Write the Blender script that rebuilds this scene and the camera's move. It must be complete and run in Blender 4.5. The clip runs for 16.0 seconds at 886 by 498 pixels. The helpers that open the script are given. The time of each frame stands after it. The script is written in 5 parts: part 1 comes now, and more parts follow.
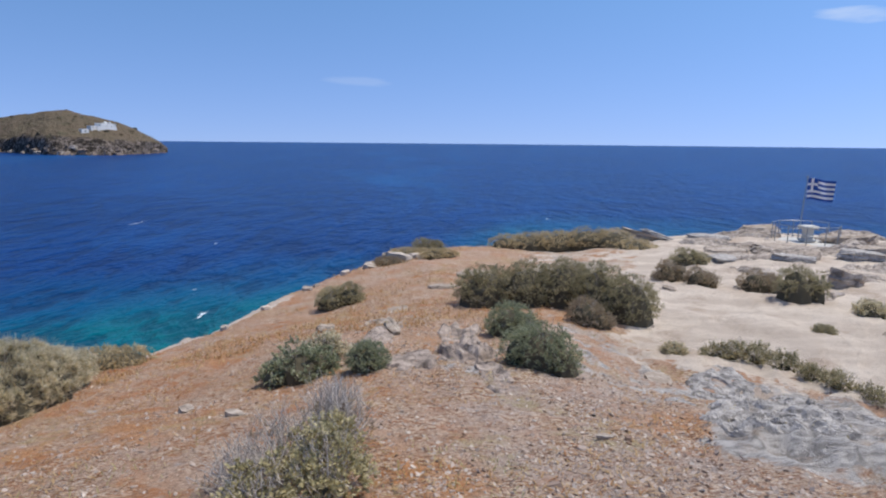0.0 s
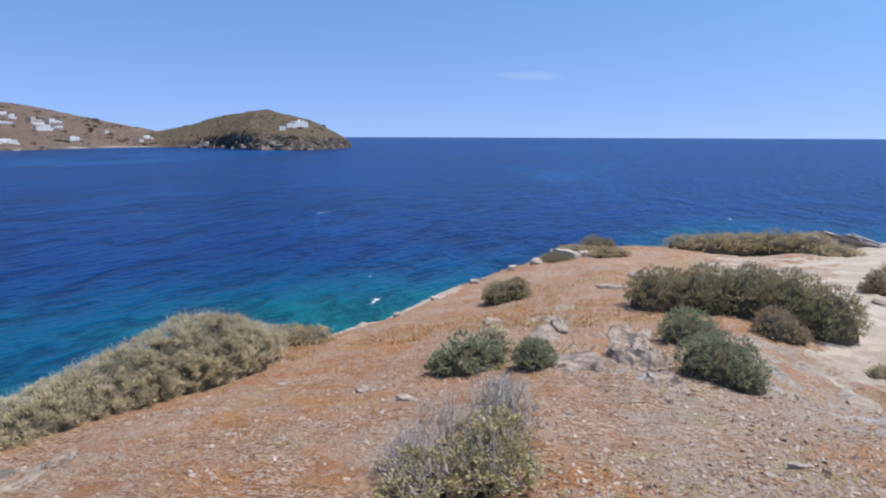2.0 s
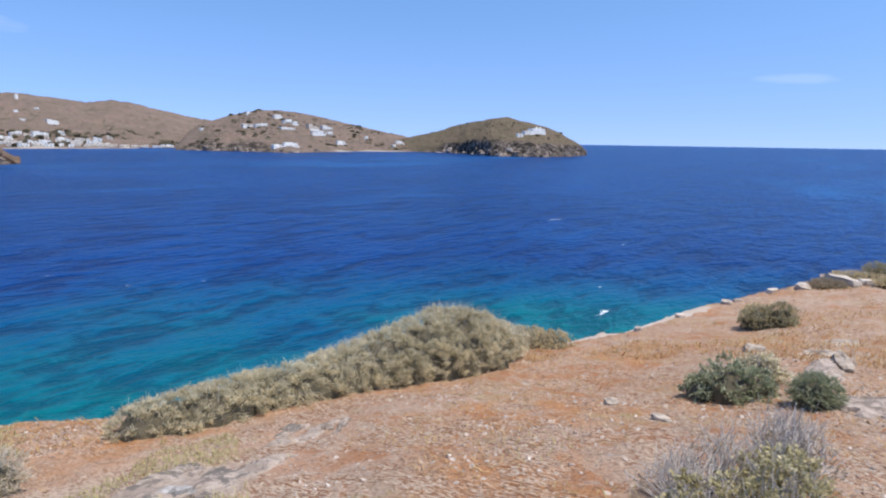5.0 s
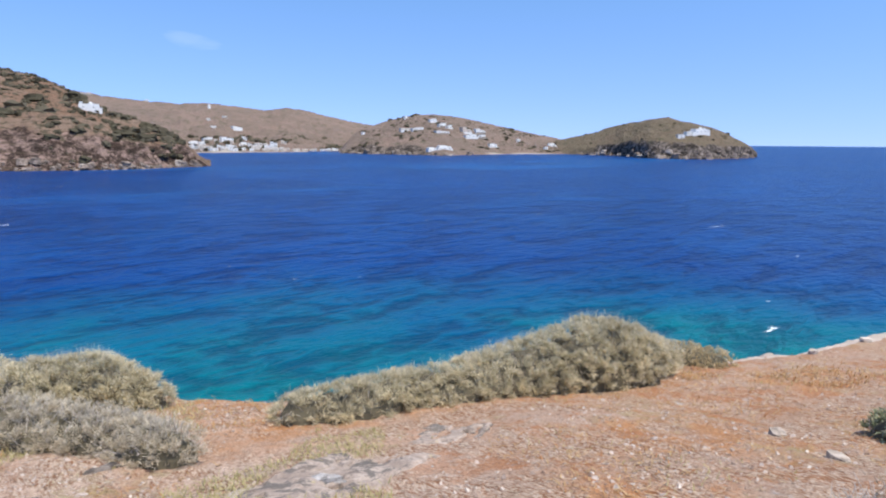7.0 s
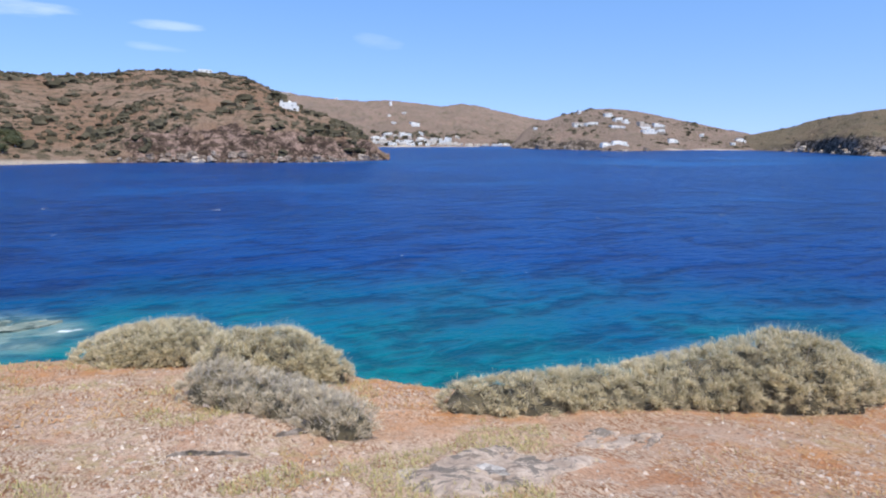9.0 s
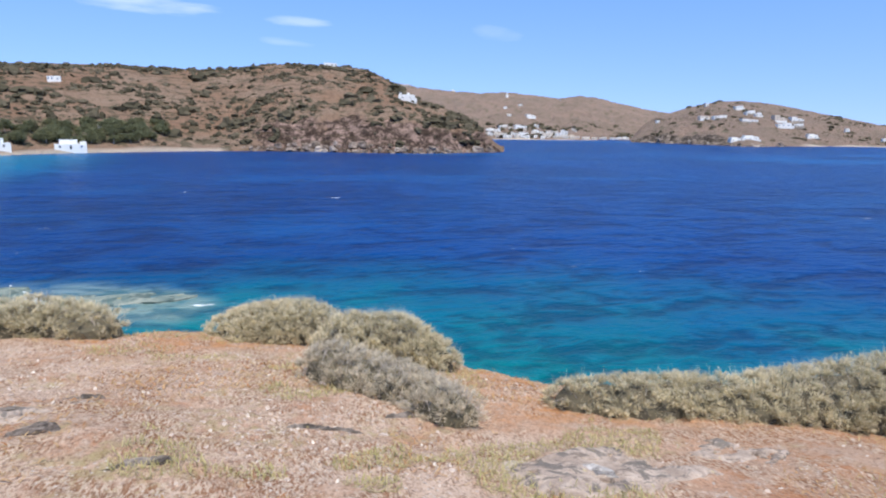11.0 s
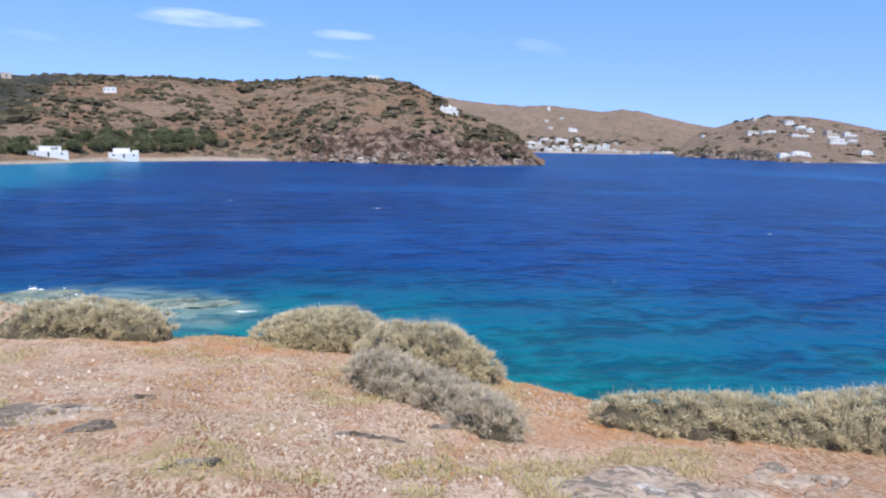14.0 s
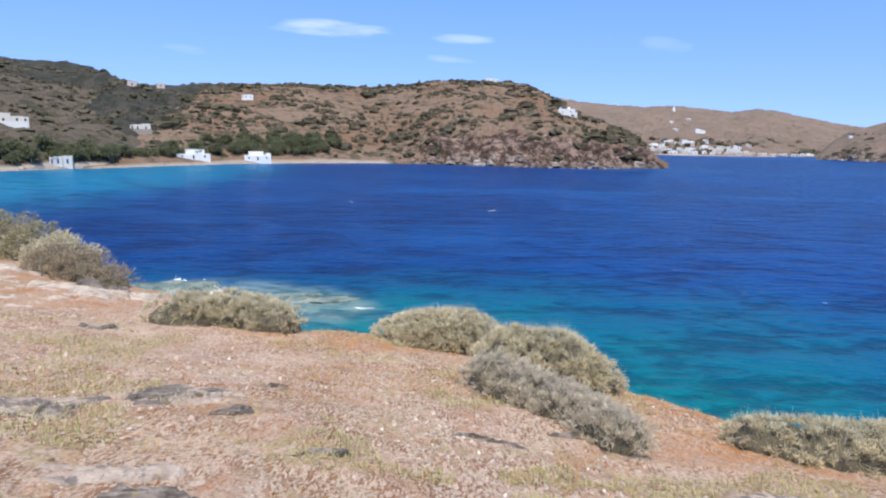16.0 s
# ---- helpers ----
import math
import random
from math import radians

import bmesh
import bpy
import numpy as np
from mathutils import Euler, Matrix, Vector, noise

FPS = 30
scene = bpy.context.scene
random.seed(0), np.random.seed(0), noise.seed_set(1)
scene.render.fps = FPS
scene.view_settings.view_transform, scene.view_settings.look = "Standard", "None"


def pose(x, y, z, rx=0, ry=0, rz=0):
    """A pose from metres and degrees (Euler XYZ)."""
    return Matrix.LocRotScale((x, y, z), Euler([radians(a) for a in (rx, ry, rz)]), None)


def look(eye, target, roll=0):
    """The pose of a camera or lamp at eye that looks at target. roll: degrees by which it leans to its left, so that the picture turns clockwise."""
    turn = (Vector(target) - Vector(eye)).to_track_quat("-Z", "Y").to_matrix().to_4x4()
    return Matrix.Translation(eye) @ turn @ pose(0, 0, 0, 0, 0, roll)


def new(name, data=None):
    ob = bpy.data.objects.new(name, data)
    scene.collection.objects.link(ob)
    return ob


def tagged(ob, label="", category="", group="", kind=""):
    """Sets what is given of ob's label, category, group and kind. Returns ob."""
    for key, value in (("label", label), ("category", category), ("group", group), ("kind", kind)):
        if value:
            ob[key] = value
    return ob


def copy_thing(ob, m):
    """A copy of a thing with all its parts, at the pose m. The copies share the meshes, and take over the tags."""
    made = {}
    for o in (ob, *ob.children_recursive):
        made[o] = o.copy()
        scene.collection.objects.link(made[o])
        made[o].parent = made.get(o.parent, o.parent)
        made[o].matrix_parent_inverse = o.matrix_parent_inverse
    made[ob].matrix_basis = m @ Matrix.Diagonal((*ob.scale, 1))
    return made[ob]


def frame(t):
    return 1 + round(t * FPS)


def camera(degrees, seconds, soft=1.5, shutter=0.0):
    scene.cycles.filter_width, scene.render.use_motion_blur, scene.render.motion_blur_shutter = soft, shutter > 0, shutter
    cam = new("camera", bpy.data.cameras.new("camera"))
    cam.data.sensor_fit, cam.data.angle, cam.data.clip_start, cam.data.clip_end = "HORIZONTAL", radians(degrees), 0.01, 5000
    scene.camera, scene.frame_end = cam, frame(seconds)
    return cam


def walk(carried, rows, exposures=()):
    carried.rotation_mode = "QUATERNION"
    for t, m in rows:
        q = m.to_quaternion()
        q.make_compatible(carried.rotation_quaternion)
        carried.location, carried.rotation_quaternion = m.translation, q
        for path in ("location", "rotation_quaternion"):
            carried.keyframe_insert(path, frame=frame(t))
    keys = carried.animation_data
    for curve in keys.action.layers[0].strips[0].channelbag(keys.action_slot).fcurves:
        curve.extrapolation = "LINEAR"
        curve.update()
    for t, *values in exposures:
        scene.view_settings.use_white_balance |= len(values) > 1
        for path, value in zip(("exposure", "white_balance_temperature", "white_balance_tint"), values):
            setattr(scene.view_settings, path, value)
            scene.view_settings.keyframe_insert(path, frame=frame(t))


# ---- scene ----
cam = camera(69.65, 16.0, soft=2.1)
EYE = 15.0


def smooth(a, b, v):
    u = np.clip((v - a) / (b - a), 0, 1)
    return u * u * (3 - 2 * u)


# Brow of the hill all round: bearing to the left of north in degrees, metres from the top.
BROW = np.array([(-180, 30), (-60, 34), (-45, 32), (-34, 28), (-25, 28), (-17, 23.5), (-9, 23), (0, 22.1), (6.4, 21.6), (13.2, 16.4), (20, 13.7), (27.5, 11.3),
                 (38, 10), (46, 9.3), (54, 8.7), (61, 8.2), (67, 7.9), (74.5, 8.4), (82, 9.6), (90, 10.8), (96, 10.8), (104, 10.3), (110, 12.5), (116, 15.8),
                 (120, 18.5), (124.6, 28), (140, 34), (180, 30)], float)


def upland(x, y):
    """Height of the hilltop before the brow, over the sea."""
    left, r = -x, np.hypot(x, y)
    az = np.degrees(np.arctan2(-x, y))
    drop = 1.6 + np.where(y > 0, 0.12 * np.minimum(y, 12) + 0.06 * np.maximum(y - 12, 0), 0.1 * np.maximum(y, -20))
    drop = drop + np.where(left > 0, 0.19 * (np.sqrt(left ** 2 + 2.25) - 1.5), 0)
    shelf = 3.0 + 0.022 * (r - 10)
    w = smooth(-7, -19, az) * smooth(5.4, 8.4, r)
    return EYE - (drop * (1 - w) + shelf * w)


def brow(x, y):
    az = np.degrees(np.arctan2(-x, y))
    return np.interp(az, BROW[:, 0], BROW[:, 1])


# Seconds; metres from the place where it starts; turn to the left, tilt and lean in degrees.
PATH = [(0.0, -0.000, 0.000, -0.000, 1.28, -9.57, 0.55),
        (0.5, -0.011, 0.014, 0.003, 3.61, -9.79, 0.37),
        (1.0, -0.032, 0.024, 0.004, 8.68, -10.01, 0.06),
        (1.5, -0.060, 0.031, -0.001, 13.21, -10.01, 0.08),
        (2.0, -0.052, 0.024, 0.012, 16.35, -10.12, 0.18),
        (2.5, -0.077, 0.034, -0.005, 18.93, -9.87, 0.40),
        (3.0, -0.097, 0.001, -0.002, 22.29, -10.19, 0.53),
        (3.5, -0.175, 0.010, -0.012, 24.39, -9.88, 0.88),
        (4.0, -0.238, 0.006, -0.031, 27.10, -9.64, 0.92),
        (4.5, -0.313, 0.001, -0.049, 32.00, -9.53, 0.92),
        (5.0, -0.361, -0.023, -0.050, 36.94, -9.65, 0.83),
        (7.5, -0.379, 0.014, -0.013, 54.08, -9.95, 0.14),
        (8.0, -0.384, 0.001, -0.015, 58.23, -10.50, -0.07),
        (8.5, -0.394, -0.014, -0.015, 61.91, -10.44, 0.21),
        (9.0, -0.402, -0.031, -0.012, 65.59, -10.09, 0.37),
        (9.5, -0.407, -0.044, -0.019, 69.02, -9.98, 0.42),
        (10.0, -0.405, -0.063, -0.013, 72.60, -10.19, 0.58),
        (12.5, -0.407, -0.052, -0.028, 76.49, -11.06, 0.92),
        (13.0, -0.422, -0.094, -0.031, 75.86, -10.40, 0.89),
        (13.5, -0.423, -0.107, -0.031, 76.75, -9.78, 1.18),
        (14.0, -0.436, -0.138, -0.035, 79.19, -9.86, 1.37),
        (14.5, -0.442, -0.166, -0.025, 82.34, -10.33, 1.28),
        (15.0, -0.444, -0.200, -0.029, 83.90, -9.91, 1.13),
        (15.5, -0.454, -0.204, -0.026, 86.81, -9.64, 1.28),
        (16.0, -0.462, -0.218, -0.032, 89.55, -9.85, 1.08)]
walk(cam, [(t, Matrix.Translation((x, y, EYE + z)) @ pose(0, 0, 0, 0, 0, yaw) @ pose(0, 0, 0, 90 + tilt) @ pose(0, 0, 0, 0, 0, lean))
           for t, x, y, z, yaw, tilt, lean in PATH], [(0, -0.14), (1.5, -0.04), (3.5, 0.14), (5, 0.27), (7.5, 0.40), (16, 0.42)])

# ---- daylight ----
SUN_RIGHT, SUN_UP = 78, 60
SKY_LIFT, SKY_TINT, SKY_ALOFT, CLOUD = 0.11, (0.92, 0.955, 1.34, 1), (0.92, 1.16, 1.40, 1), (8.0, 8.4, 9.0, 1)
world = bpy.data.worlds.new("sky")
scene.world = world
world.use_nodes = True
wn, wl = world.node_tree.nodes, world.node_tree.links
sky = wn.new("ShaderNodeTexSky")
sky.sky_type, sky.sun_disc = "NISHITA", False
sky.sun_elevation, sky.sun_rotation = radians(SUN_UP), radians(SUN_RIGHT)
sky.altitude, sky.air_density, sky.dust_density, sky.ozone_density = 0, 1.0, 0.4, 3.0


def wnode(kind, *inputs, op=None):
    n = wn.new(kind)
    if op:
        n.operation = op
    for i, v in enumerate(inputs):
        if isinstance(v, bpy.types.NodeSocket):
            wl.new(v, n.inputs[i])
        elif v is not None:
            n.inputs[i].default_value = v
    return n.outputs[0]


def wmath(op, a, b=0.0):
    return wnode("ShaderNodeMath", a, b, op=op)


towards = wn.new("ShaderNodeTexCoord").outputs["Generated"]
split = wn.new("ShaderNodeSeparateXYZ")
wl.new(towards, split.inputs[0])
east, north, up = split.outputs
# the clear air near the sea line: the sky is read somewhat higher up, so that it stays blue down to the water
raised = wn.new("ShaderNodeCombineXYZ")
for i, v in enumerate((east, north, wmath("ADD", wmath("MULTIPLY", wmath("MAXIMUM", up, 0.0), 1.0), SKY_LIFT))):
    wl.new(v, raised.inputs[i])
wl.new(raised.outputs[0], sky.inputs[0])
tint = wn.new("ShaderNodeMix")
tint.data_type, tint.blend_type = "RGBA", "MULTIPLY"
tint.inputs[0].default_value = 1.0
clear = wn.new("ShaderNodeMix")
clear.data_type = "RGBA"
clear.inputs[6].default_value, clear.inputs[7].default_value = SKY_TINT, SKY_ALOFT
wl.new(wmath("MINIMUM", wmath("MULTIPLY", wmath("MAXIMUM", up, 0.0), 4.5), 1.0), clear.inputs[0])
wl.new(clear.outputs[2], tint.inputs[7])
wl.new(sky.outputs[0], tint.inputs[6])
# thin streaks of cloud: bearing to the left, height, half width, half height in degrees, density
bearing = wmath("MULTIPLY", wmath("ARCTAN2", wmath("MULTIPLY", east, -1.0), north), 57.2958)
height = wmath("MULTIPLY", wmath("ARCSINE", up), 57.2958)
wisps = wn.new("ShaderNodeTexNoise")
wisps.inputs["Scale"].default_value, wisps.inputs["Detail"].default_value = 11.0, 7.0
stretch = wn.new("ShaderNodeMapping")
stretch.inputs["Scale"].default_value = (1, 1, 6)
wl.new(towards, stretch.inputs[0]), wl.new(stretch.outputs[0], wisps.inputs["Vector"])
cover = 0.0
for a, e, w, h, dense in [(99.3, 8.9, 6.0, 0.8, 0.32), (87.9, 8.4, 3.0, 0.5, 0.24), (111.3, 6.7, 2.2, 0.5, 0.1), (89.1, 6.8, 2.3, 0.4, 0.13), (71.2, 7.8, 2.4, 0.7, 0.1), (-30.2, 9.4, 3.4, 0.6, 0.3),
                          (9.0, 5.1, 3.3, 0.5, 0.1)]:
    u = wmath("DIVIDE", wmath("SUBTRACT", bearing, a), w)
    v = wmath("DIVIDE", wmath("ADD", wmath("SUBTRACT", height, e), wmath("MULTIPLY", u, -0.35 * h)), h)
    inside = wmath("SUBTRACT", 1.0, wmath("ADD", wmath("MULTIPLY", u, u), wmath("MULTIPLY", v, v)))
    puff = wmath("MULTIPLY", wmath("MINIMUM", wmath("MAXIMUM", wmath("ADD", inside, wmath("MULTIPLY", wmath("SUBTRACT", wisps.outputs["Fac"], 0.56), 3.2)), 0.0), 1.0), dense)
    cover = wmath("MAXIMUM", puff, cover)
cloud = wn.new("ShaderNodeMix")
cloud.data_type = "RGBA"
cloud.inputs[7].default_value = CLOUD
wl.new(cover, cloud.inputs[0]), wl.new(tint.outputs[2], cloud.inputs[6])
wn["Background"].inputs["Strength"].default_value = 0.121
wl.new(cloud.outputs[2], wn["Background"].inputs["Color"])
lamp = bpy.data.lights.new("sun", "SUN")
lamp.energy, lamp.angle, lamp.color = 4.2, radians(0.53), (1.0, 0.94, 0.84)
sun = new("sun", lamp)
sun.matrix_world = look((30 * math.sin(radians(SUN_RIGHT)), 30 * math.cos(radians(SUN_RIGHT)), 15 + 42 * math.tan(radians(SUN_UP))), (0, 0, 15))


# ---- materials ----
class Nodes:
    """A material's node tree, with short calls for the nodes used here."""

    def __init__(self, name, rough=0.8, metal=0.0, spec=0.3):
        self.mat = bpy.data.materials.new(name)
        self.mat.use_nodes = True
        self.tree = self.mat.node_tree
        self.bsdf = self.tree.nodes["Principled BSDF"]
        self.set("Roughness", rough), self.set("Metallic", metal), self.set("Specular IOR Level", spec)
        self.place = self.node("ShaderNodeNewGeometry").outputs["Position"]

    def node(self, kind):
        return self.tree.nodes.new(kind)

    def link(self, a, b):
        self.tree.links.new(a, b)

    def set(self, socket, value):
        if isinstance(value, bpy.types.NodeSocket):
            self.link(value, self.bsdf.inputs[socket])
        else:
            self.bsdf.inputs[socket].default_value = value

    def squeeze(self, sx, sy, sz, turn=0.0):
        m = self.node("ShaderNodeMapping")
        m.inputs["Scale"].default_value, m.inputs["Rotation"].default_value = (sx, sy, sz), (0, 0, radians(turn))
        self.link(self.place, m.inputs["Vector"])
        return m.outputs[0]

    def noise(self, scale, detail=5, rough=0.6, where=None, distort=0.0):
        n = self.node("ShaderNodeTexNoise")
        n.inputs["Scale"].default_value, n.inputs["Detail"].default_value = scale, detail
        n.inputs["Roughness"].default_value, n.inputs["Distortion"].default_value = rough, distort
        self.link(where or self.place, n.inputs["Vector"])
        return n.outputs["Fac"]

    def cells(self, scale, out="Distance", feature="F1", where=None):
        n = self.node("ShaderNodeTexVoronoi")
        n.feature = feature
        n.inputs["Scale"].default_value = scale
        self.link(where or self.place, n.inputs["Vector"])
        return n.outputs[out]

    def step(self, value, lo, hi, a=0.0, b=1.0):
        n = self.node("ShaderNodeMapRange")
        n.interpolation_type = "SMOOTHSTEP"
        for k, v in zip(("From Min", "From Max", "To Min", "To Max"), (lo, hi, a, b)):
            n.inputs[k].default_value = v
        self.link(value, n.inputs["Value"])
        return n.outputs[0]

    def calc(self, op, a, b):
        n = self.node("ShaderNodeMath")
        n.operation = op
        for i, v in enumerate((a, b)):
            if isinstance(v, bpy.types.NodeSocket):
                self.link(v, n.inputs[i])
            else:
                n.inputs[i].default_value = v
        return n.outputs[0]

    def mix(self, fac, a, b, kind="MIX"):
        n = self.node("ShaderNodeMix")
        n.data_type, n.blend_type = "RGBA", kind
        for i, v in ((0, fac), (6, a), (7, b)):
            if isinstance(v, bpy.types.NodeSocket):
                self.link(v, n.inputs[i])
            else:
                n.inputs[i].default_value = v if i == 0 else (*v, 1)
        return n.outputs[2]

    def attr(self, name):
        n = self.node("ShaderNodeAttribute")
        n.attribute_name = name
        return n.outputs["Fac"]

    def chance(self):
        return self.node("ShaderNodeNewGeometry").outputs["Random Per Island"]

    def bump(self, height, strength=0.5, distance=0.02):
        n = self.node("ShaderNodeBump")
        n.inputs["Strength"].default_value, n.inputs["Distance"].default_value = strength, distance
        self.link(height, n.inputs["Height"])
        self.link(n.outputs[0], self.bsdf.inputs["Normal"])

    def done(self, colour):
        self.set("Base Color", colour if isinstance(colour, bpy.types.NodeSocket) else (*colour, 1))
        return self.mat


def make_soil():
    m = Nodes("dry_soil", 0.95, spec=0.1)
    broad, mid, fine = m.noise(0.5, 6, 0.62), m.noise(2.1, 7, 0.68), m.noise(30, 5, 0.72)
    c = m.mix(m.step(broad, 0.40, 0.58), (0.45, 0.265, 0.165), (0.48, 0.345, 0.26))
    c = m.mix(m.step(m.noise(1.5, 8, 0.72, m.squeeze(1, 1, 1, 25), 0.6), 0.48, 0.58, 0, 0.9), c, (0.42, 0.175, 0.07))
    c = m.mix(m.step(m.noise(5.5, 6, 0.7), 0.52, 0.68, 0, 0.7), c, (0.50, 0.42, 0.35))
    c = m.mix(m.calc("MULTIPLY", m.attr("grit"), m.step(m.noise(1.1, 7, 0.7), 0.34, 0.54, 0.3, 1.0)), c, (0.45, 0.365, 0.31))
    # trodden pale dust, broken up by what lies on it
    c = m.mix(m.calc("MULTIPLY", m.attr("dust"), m.step(m.noise(0.9, 7, 0.7), 0.36, 0.56, 0.15, 0.9)), c, (0.62, 0.465, 0.36))
    lush = m.calc("MULTIPLY", m.step(m.noise(0.75, 5, 0.65, m.squeeze(1, 1, 1, 40)), 0.50, 0.62), m.step(m.noise(8, 5, 0.7), 0.42, 0.58))
    c = m.mix(m.calc("MULTIPLY", lush, 0.7), c, (0.36, 0.305, 0.13))
    c = m.mix(m.calc("MULTIPLY", m.attr("rust"), m.step(m.noise(1.3, 7, 0.7), 0.38, 0.56)), c, (0.50, 0.235, 0.095))
    # crumbs of leaf litter, bark and stone, each of one colour
    litter = m.step(m.noise(1.9, 6, 0.7, m.squeeze(1, 1, 1, -30)), 0.44, 0.60, 0.1, 1.0)
    for turn, scale in ((20, 62), (-50, 85), (80, 48)):
        crumb = m.cells(scale, "Color", where=m.squeeze(0.45, 1.3, 1, turn))
        c = m.mix(m.calc("MULTIPLY", m.step(crumb, 0.61, 0.66, 0, 0.75), litter), c, (0.60, 0.47, 0.355))
        c = m.mix(m.calc("MULTIPLY", m.step(crumb, 0.37, 0.32, 0, 0.8), litter), c, (0.26, 0.12, 0.06))
    c = m.mix(m.step(fine, 0.49, 0.66, 0.0, 0.8), c, (0.20, 0.12, 0.08))
    chips = m.calc("MULTIPLY", m.step(m.cells(24), 0.34, 0.16), m.step(m.noise(2.7, 5, 0.65), 0.48, 0.62))
    c = m.mix(chips, c, (0.58, 0.51, 0.44))
    # bare rock: grey outcrop and pale shelf
    streak = m.noise(5.0, 7, 0.68, m.squeeze(0.55, 1.6, 3, 35), 1.2)
    grey = m.mix(m.step(streak, 0.38, 0.60), (0.27, 0.25, 0.235), (0.52, 0.485, 0.455))
    grey = m.mix(m.step(m.noise(1.7, 6, 0.7), 0.48, 0.64, 0, 0.85), grey, (0.44, 0.345, 0.275))
    pale = m.mix(m.step(m.noise(1.1, 7, 0.66, m.squeeze(0.5, 1.5, 2, 62)), 0.36, 0.62), (0.67, 0.575, 0.48), (0.53, 0.44, 0.36))
    pale = m.mix(m.step(m.noise(0.5, 7, 0.7), 0.51, 0.62, 0, 0.75), pale, (0.43, 0.33, 0.255))
    pale = m.mix(m.step(m.noise(9, 6, 0.75), 0.50, 0.72, 0, 0.55), pale, (0.40, 0.34, 0.29))
    c = m.mix(m.step(m.calc("ADD", m.attr("grey"), m.calc("MULTIPLY", m.calc("SUBTRACT", mid, 0.5), 3.0)), 0.38, 0.70), c, grey)
    c = m.mix(m.step(m.calc("ADD", m.attr("pale"), m.calc("MULTIPLY", m.calc("SUBTRACT", mid, 0.5), 2.0)), 0.42, 0.62), c, pale)
    m.bump(m.calc("ADD", m.calc("MULTIPLY", m.noise(45, 5, 0.7), 0.5), m.calc("MULTIPLY", streak, 0.8)), 1.0, 0.05)
    return m.done(c)


def make_sea():
    m = Nodes("sea_water", 0.30, spec=0.045)
    shoal, sand = m.attr("shoal"), m.attr("sand")
    patch = m.noise(0.07, 6, 0.62, m.squeeze(1, 1.5, 1, 30))
    c = m.mix(m.step(m.noise(0.012, 4, 0.6), 0.3, 0.7), (0.0003, 0.027, 0.128), (0.0006, 0.043, 0.188))
    edge = m.calc("ADD", shoal, m.calc("MULTIPLY", m.calc("SUBTRACT", patch, 0.5), 0.36))
    c = m.mix(m.step(edge, 0.06, 0.55, 0, 0.75), c, (0.001, 0.095, 0.18))
    c = m.mix(m.step(edge, 0.35, 0.95), c, (0.002, 0.178, 0.132))
    c = m.mix(m.step(edge, 0.80, 1.25, 0, 0.8), c, (0.02, 0.26, 0.165))
    c = m.mix(m.step(m.calc("ADD", sand, m.calc("MULTIPLY", m.calc("SUBTRACT", patch, 0.5), 0.3)), 0.2, 0.9), c, (0.004, 0.15, 0.27))
    c = m.mix(m.calc("MULTIPLY", m.attr("reef"), m.step(m.noise(0.25, 6, 0.65), 0.3, 0.55)), c, (0.20, 0.27, 0.23))
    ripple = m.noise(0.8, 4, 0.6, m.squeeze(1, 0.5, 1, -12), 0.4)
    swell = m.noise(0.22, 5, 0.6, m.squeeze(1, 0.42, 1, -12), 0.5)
    gust_sheen = m.noise(0.03, 5, 0.65, m.squeeze(1, 0.5, 1, -35), 0.4)
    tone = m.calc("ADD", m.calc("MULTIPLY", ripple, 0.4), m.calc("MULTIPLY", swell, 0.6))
    # shade of the wave troughs, multiplied into the water colour
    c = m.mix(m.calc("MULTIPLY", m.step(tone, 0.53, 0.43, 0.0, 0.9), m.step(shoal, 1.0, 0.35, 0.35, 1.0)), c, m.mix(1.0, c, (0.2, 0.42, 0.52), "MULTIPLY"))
    # surface sheen of gusts and slicks, mixed in as lighter blue
    c = m.mix(m.step(gust_sheen, 0.50, 0.68, 0.0, 0.30), c, (0.003, 0.088, 0.29))
    slick_sheen = m.noise(0.012, 6, 0.62, m.squeeze(1, 0.22, 1, 55), 0.6)
    c = m.mix(m.calc("MULTIPLY", m.step(slick_sheen, 0.56, 0.66, 0.0, 0.35), m.step(shoal, 0.3, 0.0)), c, (0.006, 0.12, 0.34))
    m.bump(m.calc("ADD", m.calc("MULTIPLY", ripple, 0.6), m.calc("MULTIPLY", swell, 1.6)), 0.9, 0.9)
    crest = m.calc("MULTIPLY", m.step(m.noise(0.34, 5, 0.7, m.squeeze(1, 0.33, 1, -25)), 0.665, 0.70), m.step(m.noise(0.045, 3), 0.50, 0.60))
    return m.done(m.mix(crest, c, (0.75, 0.8, 0.82)))


